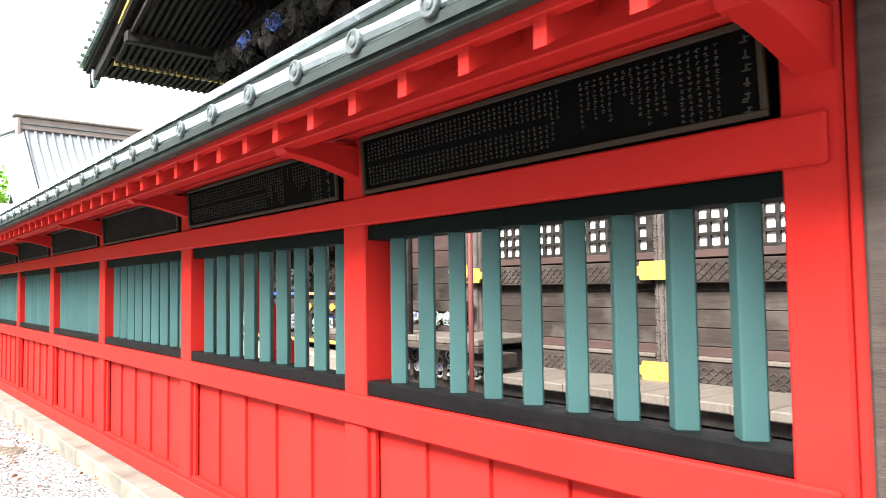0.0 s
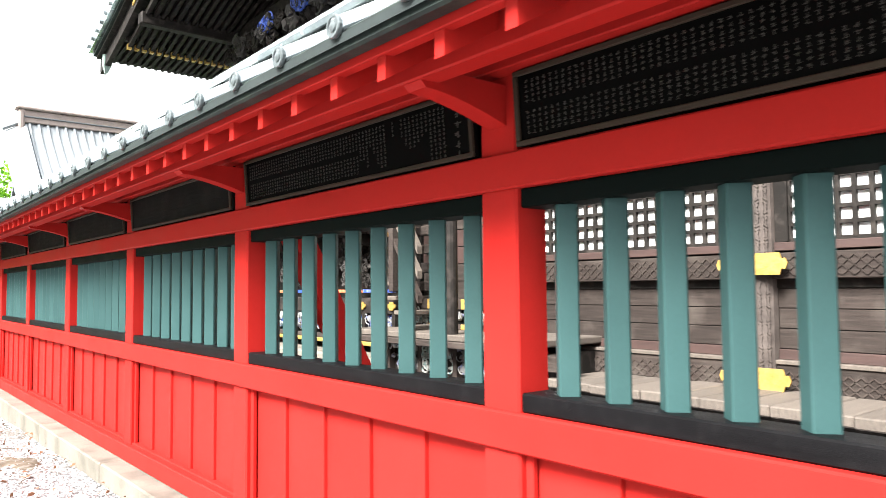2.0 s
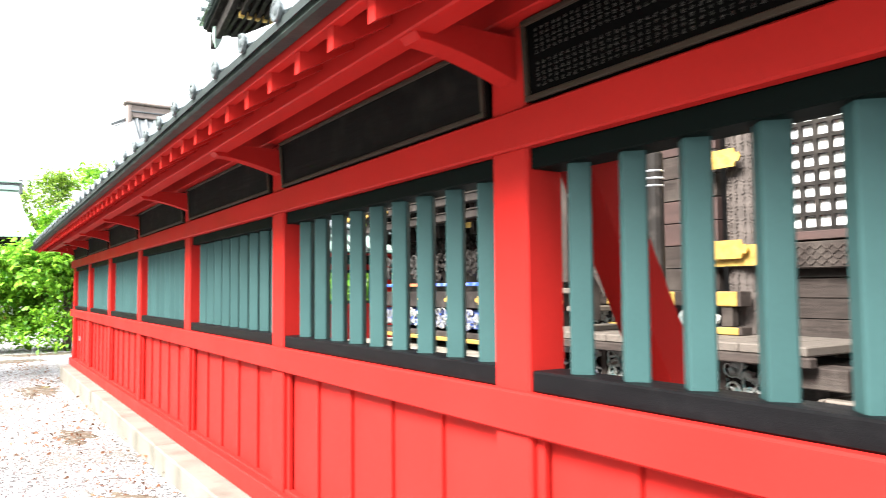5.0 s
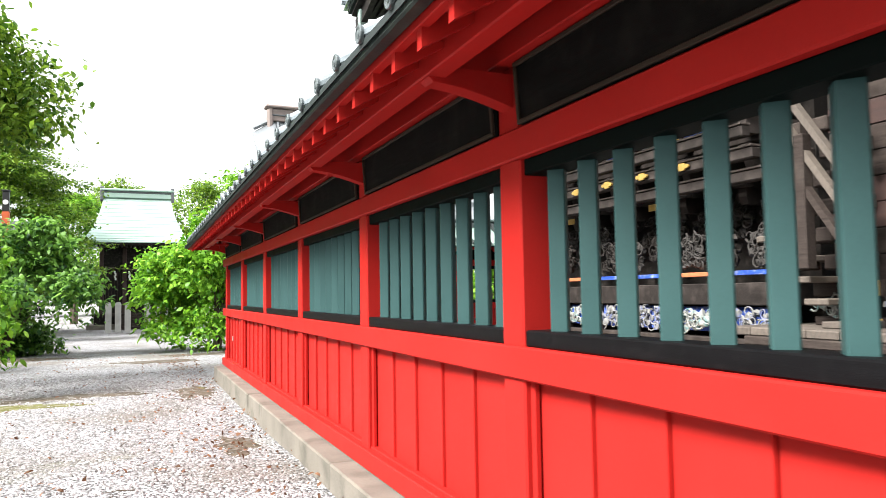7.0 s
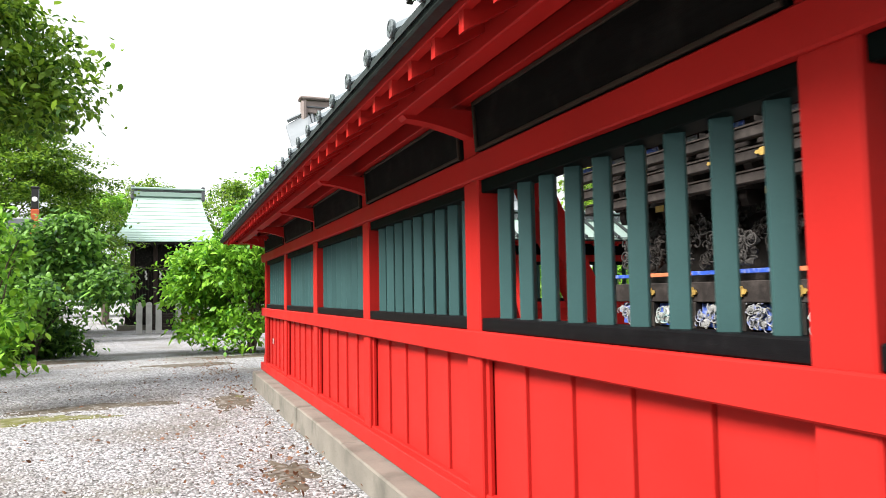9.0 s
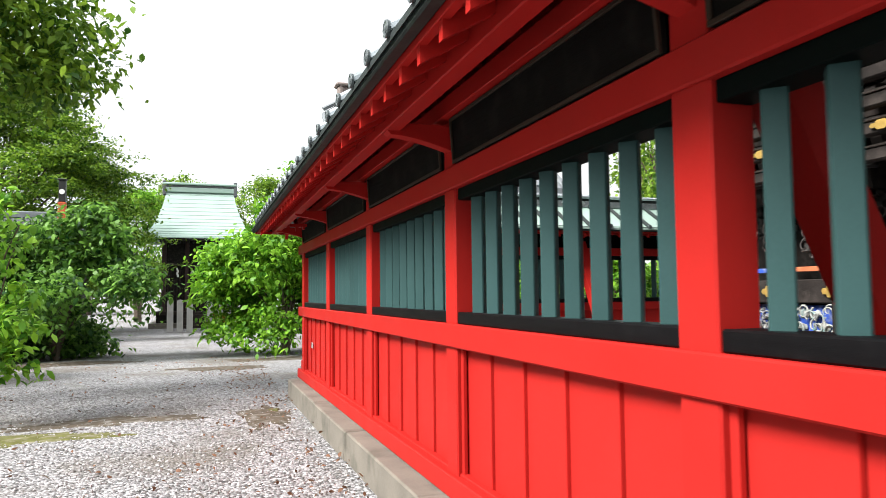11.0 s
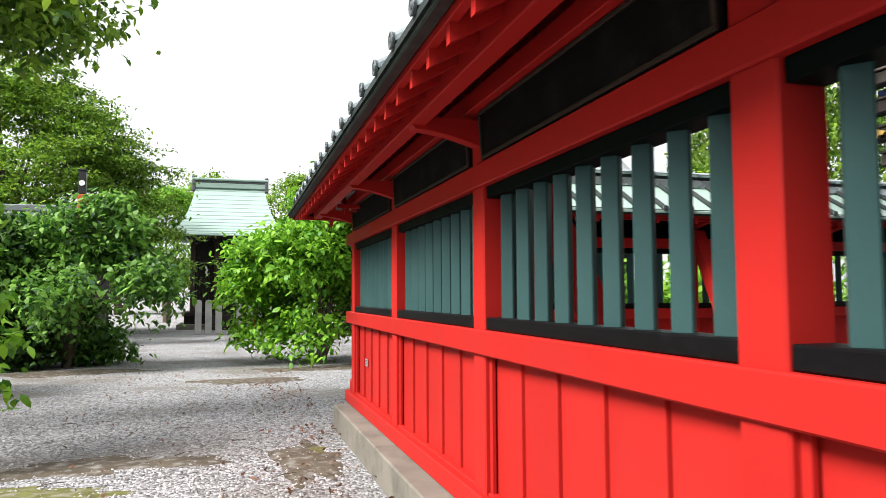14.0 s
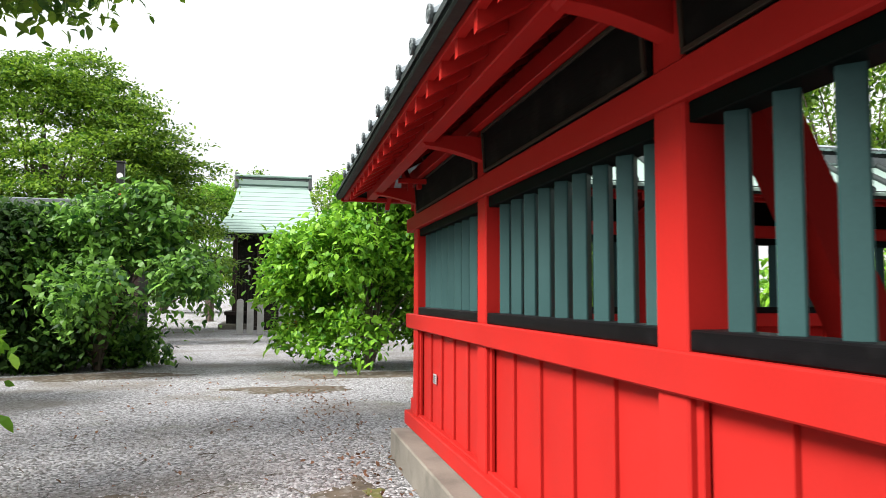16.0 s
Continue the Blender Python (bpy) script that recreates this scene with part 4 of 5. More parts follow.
# ---- the pale-roofed building beyond ----
def pale_hall():
    root = thing("pale_roofed_hall", Matrix(), "shrine building with pale ribbed roof and brown ridge", "hall")
    x0, x1, yr, zr = 5.12, 11.5, 31.0, 8.0
    ye, ze = 27.2, 4.7
    bm = bmesh.new()

    def sag(s):
        return zr + (ze - zr) * (s ** 0.8)
    prof = [(yr - (yr - ye) * i / 8, sag(i / 8)) for i in range(9)]
    prof_b = [(2 * yr - y, z) for y, z in prof]
    prism(bm, prof + [(y, z - 0.18) for y, z in reversed(prof)], "x", x0, x1)
    part("roof_slope", bm, ROOFTILE, root)
    bm = bmesh.new()
    prism(bm, prof_b + [(y, z - 0.18) for y, z in reversed(prof_b)], "x", x0, x1)
    part("roof_slope", bm, ROOFTILE, root)
    rib = bmesh.new()
    tube(rib, [(0, y, z + 0.03) for y, z in prof], [0.06] * 9, 6)
    me = finish(rib, "roof_rib", ROOFTILE)
    for i in range(21):
        child("roof_rib", me, root, Matrix.Translation((x0 + 0.15 + 0.3 * i, 0, 0)))
    # stepped rolls down the gable edge
    for i in range(9):
        y, z = prof[i]
        bm = bmesh.new()
        tube(bm, [(x0 - 0.7, y, z - 0.35), (x0 + 0.1, y, z + 0.08)], [0.07, 0.07], 6)
        part("verge_roll", bm, ROOFTILE, root)
    bm = bmesh.new()
    v = [bm.verts.new(p) for p in ((x0 - 0.75, ye - 0.2, ze - 0.2), (x0 + 0.05, ye, ze + 0.05), (x0 + 0.05, yr, zr), (x0 - 0.75, yr, zr - 0.5))]
    bm.faces.new(v)
    g = bmesh.ops.extrude_face_region(bm, geom=bm.faces[:])
    for e in g["geom"]:
        if isinstance(e, bmesh.types.BMVert):
            e.co.z -= 0.1
    part("verge_slope", bm, ROOFTILE, root)
    box("ridge_wall", x0 - 0.1, x1, yr - 0.16, yr + 0.16, zr - 0.05, zr + 0.42, RIDGEBROWN, root, 0.03)
    box("ridge_line", x0 - 0.15, x1, yr - 0.2, yr + 0.2, zr + 0.14, zr + 0.2, GREYTILE, root, 0.02)
    box("ridge_top", x0 - 0.3, x1, yr - 0.26, yr + 0.26, zr + 0.42, zr + 0.54, RIDGEBROWN, root, 0.04)
    box("ridge_end", x0 - 0.22, x0 - 0.02, yr - 0.22, yr + 0.22, zr - 0.4, zr + 0.45, RIDGEBROWN, root, 0.06)
    # skirt roof and walls
    bm = bmesh.new()
    prism(bm, [(ye - 1.6, 3.7), (ye + 0.4, 4.75), (ye + 0.4, 4.6), (ye - 1.6, 3.55)], "x", x0 - 2.2, x1)
    part("skirt_roof", bm, ROOFTILE, root)
    bm = bmesh.new()
    prism(bm, [(x0 - 2.2, 3.7), (x0 - 0.2, 4.75), (x0 - 0.2, 4.6), (x0 - 2.2, 3.55)], "y", ye - 1.6, yr + 5)
    part("skirt_roof", bm, ROOFTILE, root)
    box("wall", x0, x1, ye + 0.5, yr + 3, -0.3, 4.6, DARKWOOD, root, 0.0)
    for i in range(5):
        box("pillar", x0 - 0.1, x0 + 0.12, ye + 0.4 + i * 1.3, ye + 0.62 + i * 1.3, -0.3, 4.6, BROWNWOOD, root, 0.02)
    bm = bmesh.new()
    prism(bm, [(ye + 0.3, 4.65), (yr, zr - 0.2), (2 * yr - ye - 0.3, 4.65)], "x", x0 + 0.08, x0 + 0.2)
    part("gable", bm, DARKWOOD, root)


pale_hall()


# ---- the small hall with a pale green roof at the end of the path ----
def green_hall():
    cx, cy, g = 0.45, 54.0, ground_z(0, 52)
    root = thing("green_roofed_hall", Matrix.Translation((cx, cy, g)) @ Matrix.Diagonal((0.94, 1, 1, 1)), "small dark timber shrine hall with pale green copper roof", "shrine hall")
    zr, ze = 7.95 - g, 4.85 - g
    n = 14
    for sgn in (-1, 1):
        rows = []
        for i in range(n + 1):
            s = i / n
            half = 2.1 + 1.25 * s ** 1.5
            y = sgn * 3.0 * s
            z = zr + (ze - zr) * (1.0 - (1 - s) ** 1.35)
            rows.append((half, y, z))
        # overlapping copper courses, each its own step
        for (h0, ya, za), (h1, yb, zb) in zip(rows, rows[1:]):
            bm = bmesh.new()
            v = [bm.verts.new(p) for p in ((-h0, ya, za), (h0, ya, za), (h1, yb, zb + 0.03), (-h1, yb, zb + 0.03))]
            bm.faces.new(v)
            e = bmesh.ops.extrude_face_region(bm, geom=bm.faces[:])
            for q in e["geom"]:
                if isinstance(q, bmesh.types.BMVert):
                    q.co.z -= 0.06
            part("roof_course", bm, GREENROOF, root)
    box("ridge_base", -2.15, 2.15, -0.22, 0.22, zr - 0.1, zr + 0.2, GREENROOF, root, 0.03)
    # dark grey course draws the shadow line below the ridge cap
    box("ridge_shadow", -2.1, 2.1, -0.18, 0.18, zr + 0.2, zr + 0.34, GREYTILE, root, 0.02)
    box("ridge_cap", -2.3, 2.3, -0.28, 0.28, zr + 0.34, zr + 0.48, GREENROOF, root, 0.04)
    for x in (-2.2, 2.2):
        box("ridge_end", x - 0.12, x + 0.12, -0.25, 0.25, zr - 0.3, zr + 0.6, GREYTILE, root, 0.05)
    box("eave_board", -3.25, 3.25, -2.95, -2.85, ze - 0.16, ze - 0.02, DARKWOOD, root, 0.01)
    for i in range(24):
        box("rafter", -3.1 + 0.268 * i, -3.0 + 0.268 * i, -2.8, -1.2, ze - 0.25, ze - 0.15, DARKWOOD, root, 0.0)
    box("body", -2.1, 2.1, -1.4, 2.0, 0.9, ze + 0.3, DARKWOOD, root, 0.0)
    for x in (-2.1, -0.75, 0.75, 2.1):
        box("pillar", x - 0.13, x + 0.13, -1.62, -1.36, 0.8, ze, BROWNWOOD, root, 0.03)
    for x0, x1 in ((-1.95, -0.9), (-0.6, 0.6), (0.9, 1.95)):
        for i in range(6):
            xx = x0 + (x1 - x0) * (i + 0.5) / 6
            box("door_slat", xx - 0.03, xx + 0.03, -1.45, -1.41, 1.2, 3.6, AGEDWOOD, root, 0.0)
    box("under_floor", -2.5, 2.5, -2.1, 2.1, 0.25, 0.75, DARKWOOD, root, 0.0)
    box("floor_edge", -2.6, 2.6, -2.3, 2.2, 0.75, 0.95, AGEDWOOD, root, 0.02)
    for i in range(4):
        box("step", -1.1, 1.1, -2.3 - 0.3 * (4 - i), -2.0 - 0.3 * (3 - i), 0.0, 0.19 * (i + 1), AGEDWOOD, root, 0.01)
    box("stone_base", -2.9, 2.9, -2.6, 2.6, -0.2, 0.3, CONCRETE, root, 0.03)
    # straw rope with white paper streamers
    bm = bmesh.new()
    tube(bm, [(-1.9 + 0.38 * i, -1.68, 3.75 - 0.16 * math.sin(math.pi * i / 10)) for i in range(11)], [0.05] * 11, 6)
    part("straw_rope", bm, DECKWOOD, root)
    for x in (-1.3, -0.45, 0.45, 1.3):
        bm = bmesh.new()
        for j in range(4):
            add_box(bm, x - 0.07 + 0.05 * (j % 2), x + 0.03 + 0.05 * (j % 2), -1.705, -1.69, 3.35 - 0.13 * j, 3.5 - 0.13 * j)
        part("paper_streamer", bm, WHITE, root)
    ob = thing("offering_box", Matrix.Translation((cx + 1.1, cy - 4.4, ground_z(0, 50))), "red painted offering box before the small hall", "offering box")
    box("body", -0.5, 0.5, -0.3, 0.3, 0.1, 0.75, RED, ob, 0.02)
    lid = box("lid_frame", -0.55, 0.55, -0.35, 0.35, 0.75, 0.85, RED, ob, 0.02)
    for i in range(5):
        under(box("lid_bar", -0.45 + 0.2 * i, -0.4 + 0.2 * i, -0.3, 0.3, 0.85, 0.88, BROWNWOOD, ob, 0.0), lid)
    for s in (-0.45, 0.45):
        box("foot", s - 0.06, s + 0.06, -0.28, 0.28, 0, 0.1, BROWNWOOD, ob, 0.01)


green_hall()


def stone_fence():
    """Low fence of pale square stone posts before the small hall."""
    for i in range(7):
        x = -0.9 + 0.47 * i + (0.5 if i > 2 else 0)
        y = 46.4 - 0.03 * i
        g = ground_z(x, y)
        p = thing("stone_fence_post", Matrix.Translation((x, y, g)), "pale square stone fence post with a low pointed top", "stone post", "posts of the stone fence")
        bm = bmesh.new()
        add_box(bm, -0.15, 0.15, -0.15, 0.15, -0.05, 1.5, 0.015)
        part("shaft", bm, STONE, p)
        bm = bmesh.new()
        prism(bm, [(-0.15, 1.5), (0.15, 1.5), (0.11, 1.58), (0, 1.62), (-0.11, 1.58)], "y", -0.15, 0.15)
        part("top", bm, STONE, p)


stone_fence()


def signal_post():
    x, y = -3.95, 35.0
    root = thing("vermilion_lamp_post", Matrix.Translation((x, y, ground_z(x, y))), "orange vermilion post with a black lamp box and white dial", "lamp post")
    box("shaft", -0.12, 0.12, -0.12, 0.12, 0, 4.95, ORANGE, root, 0.02)
    band = box("black_band", -0.11, 0.11, -0.11, 0.11, 4.95, 5.7, BLACKMETAL, root, 0.02)
    bm = bmesh.new()
    tube(bm, [(0, -0.11, 5.3), (0, -0.14, 5.3)], [0.09, 0.09], 14)
    under(part("dial", bm, WHITE, root), band)
    box("top_plate", -0.14, 0.14, -0.14, 0.14, 5.7, 5.76, BLACKMETAL, root, 0.02)
    box("foot_stone", -0.25, 0.25, -0.25, 0.25, -0.05, 0.2, STONE, root, 0.03)


signal_post()


def low_building():
    root = thing("grey_roofed_corridor", Matrix.Translation((-6.9, 38.0, ground_z(-7, 38))), "low timber corridor with dark grey tiled roof", "corridor building")
    bm = bmesh.new()
    prism(bm, [(-1.6, 3.9), (0, 4.75), (1.6, 3.9), (1.6, 3.78), (0, 4.6), (-1.6, 3.78)], "x", -5.5, 3.6)
    part("roof", bm, GREYTILE, root)
    box("ridge", -5.6, 3.7, -0.15, 0.15, 4.7, 4.95, ROOFTILE, root, 0.03)
    for i in range(20):
        bm = bmesh.new()
        tube(bm, [(-5.3 + 0.46 * i, -1.65, 3.92), (-5.3 + 0.46 * i, 0, 4.78)], [0.05, 0.05], 6)
        part("tile_roll", bm, GREYTILE, root)
    box("wall", -5.0, 3.2, -0.8, 0.9, 0, 3.9, DARKWOOD, root, 0.0)
    for i in range(6):
        box("pillar", -5.0 + 1.6 * i, -4.8 + 1.6 * i, -1.0, -0.8, 0, 3.9, BROWNWOOD, root, 0.02)


low_building()


def bench():
    root = thing("wooden_bench", Matrix.Translation((-4.4, 31.5, ground_z(-4.4, 31.5))), "weathered plank bench standing under the shrubs", "bench")
    for i in range(3):
        box("seat_plank", -0.9, 0.9, -0.25 + 0.17 * i, -0.1 + 0.17 * i, 0.42, 0.47, DECKWOOD, root, 0.008)
    for x in (-0.75, 0.75):
        for y in (-0.2, 0.2):
            box("leg", x - 0.04, x + 0.04, y - 0.04, y + 0.04, 0, 0.42, AGEDWOOD, root, 0.006)
        box("stretcher", x - 0.03, x + 0.03, -0.2, 0.2, 0.15, 0.21, AGEDWOOD, root, 0.006)


bench()


# ---- plants ----
def leaf_cloud(name, centres, spread, count, size, mat, seed, parent, droop=0.5):
    """Curved oval leaves in clumps round the given centres: one mesh, four triangles a leaf."""
    rs = np.random.RandomState(seed)
    c = np.array(centres)
    idx = rs.randint(0, len(c), count)
    pos = c[idx] + rs.normal(0, 1, (count, 3)) * np.array(spread)
    az = rs.uniform(0, 2 * np.pi, count)
    el = rs.normal(-droop, 0.45, count)
    d = np.stack([np.cos(az) * np.cos(el), np.sin(az) * np.cos(el), np.sin(el)], 1)
    up = np.stack([-np.cos(az) * np.sin(el), -np.sin(az) * np.sin(el), np.cos(el)], 1)
    side = np.cross(d, up)
    roll = rs.normal(0, 0.5, count)[:, None]
    up2 = up * np.cos(roll) + side * np.sin(roll)
    side2 = np.cross(d, up2)
    L = (size * rs.uniform(0.6, 1.25, count))[:, None]
    W = L * rs.uniform(0.2, 0.29, count)[:, None]
    curl = L * rs.uniform(0.02, 0.2, count)[:, None]
    near, far = pos + d * L * 0.32 + up2 * curl * 0.5, pos + d * L * 0.68 + up2 * curl * 0.2
    tip = pos + d * L - up2 * curl
    verts = np.stack([pos, near + side2 * W, near - side2 * W, far + side2 * W * 0.8, far - side2 * W * 0.8, tip], 1).reshape(-1, 3)
    k = np.arange(count)[:, None] * 6
    faces = np.concatenate([k + [0, 1, 2], k + [1, 3, 2], k + [2, 3, 4], k + [3, 5, 4]], 0)
    me = bpy.data.meshes.new(name)
    me.from_pydata(verts.tolist(), [], faces.tolist())
    me.materials.append(mat)
    ob = new(name, me)
    ob.parent = parent
    return ob


def limb_tree(rng, base, spots, r0, bm):
    """A tapered trunk that forks towards the given spots."""
    for s in spots:
        p0 = Vector((rng.uniform(-0.3, 0.3) * r0, rng.uniform(-0.3, 0.3) * r0, base))
        p3 = Vector(s)
        p1 = Vector((p3.x * 0.06, p3.y * 0.06, base + (p3.z - base) * 0.55))
        pts, rad = [], []
        for i in range(8):
            t = i / 7
            q = p0 * (1 - t) ** 2 + 2 * t * (1 - t) * p1 + t * t * p3
            q += Vector((rng.uniform(-1, 1), rng.uniform(-1, 1), 0)) * 0.06 * t * (p3.z - base) * 0.3
            pts.append(q)
            rad.append(r0 * (1 - t) ** 1.6 * 0.9 + 0.008)
        tube(bm, pts, rad, 6)


def plant(name, x, y, label, category, crown, radius, height, low, leaves, size, mat, seed, stem, clumps=60, group="", lean=(0, 0), limbs=12):
    """crown: half sizes of the crown; low: height at which the leaves begin."""
    root = thing(name, Matrix.Translation((x, y, ground_z(x, y))), label, category, group)
    rng = random.Random(seed)
    centres = []
    lobes = []
    for _ in range(max(6, clumps // 12)):
        a, e = rng.uniform(0, 2 * math.pi), rng.uniform(-0.98, 0.95)
        f = rng.uniform(0.3, 0.85) * (1 - 0.75 * max(e, 0)) * (1 - 0.3 * max(-e, 0))
        lobes.append((math.cos(a) * f + lean[0] / crown[0], math.sin(a) * f + lean[1] / crown[1], e * 0.78, rng.uniform(0.2, 0.42)))
    lobes.append((lean[0] / crown[0], lean[1] / crown[1], 0, 0.55))
    while len(centres) < clumps:
        cu, cv, cw, cr = rng.choice(lobes)
        u, v, w = (rng.gauss(0, 1) for _ in range(3))
        q = math.sqrt(u * u + v * v + w * w)
        k = cr * rng.uniform(0.75, 1.05) / q
        z = cw + w * k
        if z < -1.0:
            continue
        centres.append(((cu + u * k) * crown[0], (cv + v * k) * crown[1], low + (height - low) * (0.5 + 0.5 * z)))
    # loose shoots that break the outline
    for _ in range(clumps // 3):
        cu, cv, cw, cr = rng.choice(lobes)
        a = rng.uniform(0, 2 * math.pi)
        tip = rng.uniform(0.2, 1.0)
        for j in range(3):
            k = cr + 0.09 * j
            z = min(1.12, cw + k * (1.1 - tip) - 0.02 * j * j)
            if z > -1:
                centres.append(((cu + math.cos(a) * k * tip) * crown[0], (cv + math.sin(a) * k * tip) * crown[1], low + (height - low) * (0.5 + 0.5 * z)))
    bm = bmesh.new()
    limb_tree(rng, -0.1, rng.sample(centres, min(len(centres), limbs)), stem, bm)
    part("trunk", bm, BARK, root)
    leaf_cloud("crown", centres, (radius * 0.8, radius * 0.8, radius * 0.5), leaves, size, mat, seed, root)
    return root


plant("shrub", -2.75, 27.6, "broad leafy shrub with drooping dark green leaves on gravel", "shrub", (2.4, 2.2, 2), 0.28, 3.6, -0.25, 17000, 0.19, LEAFMID, 11, 0.05, 190, lean=(0.0, 0), limbs=22)
plant("shrub", 2.75, 26.6, "bright green leafy shrub beside the fence corner", "shrub", (2.6, 2.1, 2), 0.27, 4.35, -0.6, 19000, 0.18, LEAFLIT, 12, 0.05, 180, lean=(-0.1, 0), limbs=22)
plant("shrub", -1.68, 16.9, "young shrub with large fresh green leaves at the path edge", "shrub", (0.95, 0.8, 1), 0.13, 2.85, 0.15, 1700, 0.14, LEAFLIT, 13, 0.02, 60)
# the next three carry their shade in the leaf colour
plant("shrub", -5.9, 29.0, "dense shrub under the trees, leaves coloured as if in shade", "shrub", (2.3, 2.2, 2), 0.36, 3.4, 0.05, 10000, 0.19, LEAFSHADE, 14, 0.05, 130)
plant("shrub", -4.7, 27.6, "dense shrub at the edge of the gravel yard, leaves coloured as if in shade", "shrub", (1.7, 1.5, 2), 0.3, 3.1, -0.1, 11000, 0.19, LEAFSHADE, 15, 0.05, 120)
plant("shrub", -4.3, 30.2, "low undergrowth between the shrubs, shade put into its leaf colour", "shrub", (2.0, 1.0, 2), 0.25, 1.9, -0.3, 7000, 0.17, LEAFSHADE, 16, 0.03, 90)
plant("shrub", -4.4, 22.0, "leafy green shrub at the edge of the gravel yard", "shrub", (1.5, 1.6, 2), 0.28, 2.9, 0.1, 6000, 0.15, LEAFMID, 18, 0.05, 90)


def overhanging_tree():
    x, y = -4.95, 18.6
    root = thing("broadleaf_tree", Matrix.Translation((x, y, ground_z(x, y))), "broadleaf tree whose leafy boughs overhang the path", "tree")
    rng = random.Random(31)
    centres = []
    for _ in range(230):
        u = rng.random()
        cx = -2.5 + 6.4 * u + rng.uniform(-0.3, 0.3)
        centres.append((cx, rng.uniform(-1.5, 1.5) * (1 - 0.3 * u), 5.9 - 1.2 * u + rng.uniform(-0.9, 1.8) * (1.1 - 0.4 * u)))
    bm = bmesh.new()
    limb_tree(rng, -0.1, rng.sample(centres, 16), 0.2, bm)
    part("trunk", bm, BARK, root)
    leaf_cloud("crown", centres, (0.24, 0.24, 0.18), 27000, 0.15, LEAFTREE, 32, root)


overhanging_tree()


def layered_tree(x, y, label, crown, height, low, pads, leaves, size, mat, seed, stem):
    """A wide tree whose foliage lies in flat overlapping sprays on long limbs."""
    root = thing("broadleaf_tree", Matrix.Translation((x, y, ground_z(x, y))), label, "tree")
    rng = random.Random(seed)
    centres, ends = [], []
    for _ in range(pads):
        a, e = rng.uniform(0, 2 * math.pi), rng.uniform(0.02, 1.0)
        f = math.sqrt(max(0.0, 1 - e * e)) * rng.uniform(0.72, 1.05)
        px, py, pz = math.cos(a) * f * crown[0], math.sin(a) * f * crown[1], low + (height - low) * e * rng.uniform(0.86, 1.02)
        w = rng.uniform(0.7, 1.7)
        ends.append((px, py, pz - 0.15))
        for _ in range(int(9 * w)):
            u, v = rng.gauss(0, 0.55) * w, rng.gauss(0, 0.55) * w
            centres.append((px + u, py + v, pz - 0.16 * (u * u + v * v) / w + rng.uniform(-0.1, 0.12) - 0.12 * (u * math.cos(a) + v * math.sin(a))))
    bm = bmesh.new()
    limb_tree(rng, -0.1, rng.sample(ends, min(len(ends), 46)), stem, bm)
    part("trunk", bm, BARK, root)
    leaf_cloud("crown", centres, (0.28, 0.28, 0.1), leaves, size, mat, seed, root, 0.25)
    return root


layered_tree(-9.5, 47.0, "large spreading tree with layered dark green crown", (7.6, 6.5), 12.9, 1.6, 330, 120000, 0.2, LEAFTREE, 41, 0.45)
plant("broadleaf_tree", -17.0, 50.0, "large dark green tree at the edge of the grounds", "tree", (6.5, 6.5, 4), 0.65, 12.0, 2.2, 18000, 0.36, LEAFTREE, 42, 0.45, 130)
plant("broadleaf_tree", -4.0, 66.0, "light green tree behind the small hall", "tree", (2.6, 2.6, 4), 0.5, 11.0, 3.0, 7000, 0.3, LEAFLIT, 43, 0.25, 70)
plant("broadleaf_tree", 4.5, 74.0, "airy tall tree far behind the small hall", "tree", (5.0, 4, 4), 0.6, 13.2, 6.5, 8000, 0.32, LEAFTREE, 44, 0.3, 80)
plant("broadleaf_tree", -1.0, 78.0, "airy tall tree far behind the small hall", "tree", (5.0, 4, 4), 0.6, 13.0, 6.5, 8000, 0.32, LEAFTREE, 45, 0.3, 80)
plant("broadleaf_tree", 6.0, 45.0, "light green tree beyond the fence corner", "tree", (3.0, 3.0, 4), 0.5, 8.6, 2.5, 8000, 0.26, LEAFLIT, 46, 0.25, 80)
for i, (tx, ty, th) in enumerate(((15.5, 27.0, 10.5), (18.8, 25.5, 11.0), (22.5, 23.5, 11.0), (19.0, 33.0, 12.5), (26.0, 20.0, 12.0))):
    plant("broadleaf_tree", tx, ty, "tall tree with open branches behind the inner fence", "tree", (2.8, 2.8, 4), 0.4, th, 1.2, 9000, 0.2, LEAFTREE, 50 + i, 0.22, 80, "trees beyond the north fence")
for i in range(9):
    tx = -44 + 11 * i
    plant("broadleaf_tree", tx, 92.0 + (i % 3) * 5, "distant tree of the wood around the grounds", "tree", (7, 6, 4), 1.1, 8.5 + (i % 3), 0.5, 7000, 0.5, LEAFTREE, 70 + i, 0.4, 70, "distant wood")


# tree added out of view to throw shade on the left shrubs
plant("broadleaf_tree", -11.5, 28.0, "unseen tree added to shade the left shrubs", "tree", (3.2, 4.2, 4), 0.6, 8.5, 1.6, 14000, 0.3, LEAFTREE, 149, 0.3, 110)
# unseen row added to keep low sky light from under the eaves
for i in range(6):
    plant("broadleaf_tree", -21.0 - (i % 2) * 3, -4.0 + 8.5 * i, "unseen tree added in the west to block low sky light", "tree", (5.2, 5.2, 4), 0.9, 11.0 + (i % 3), 0.8, 6000, 0.5, LEAFTREE, 150 + i, 0.35, 70, "trees along the western edge")
for i in range(5):
    plant("shrub", 4.6 + 2.1 * i, 20.6 + 0.5 * (i % 2), "leafy shrub growing behind the inner fence", "shrub", (1.3, 1.0, 2), 0.26, 2.7, 0.1, 3500, 0.15, LEAFLIT, 130 + i, 0.08, 60, "shrubs behind the inner fence")


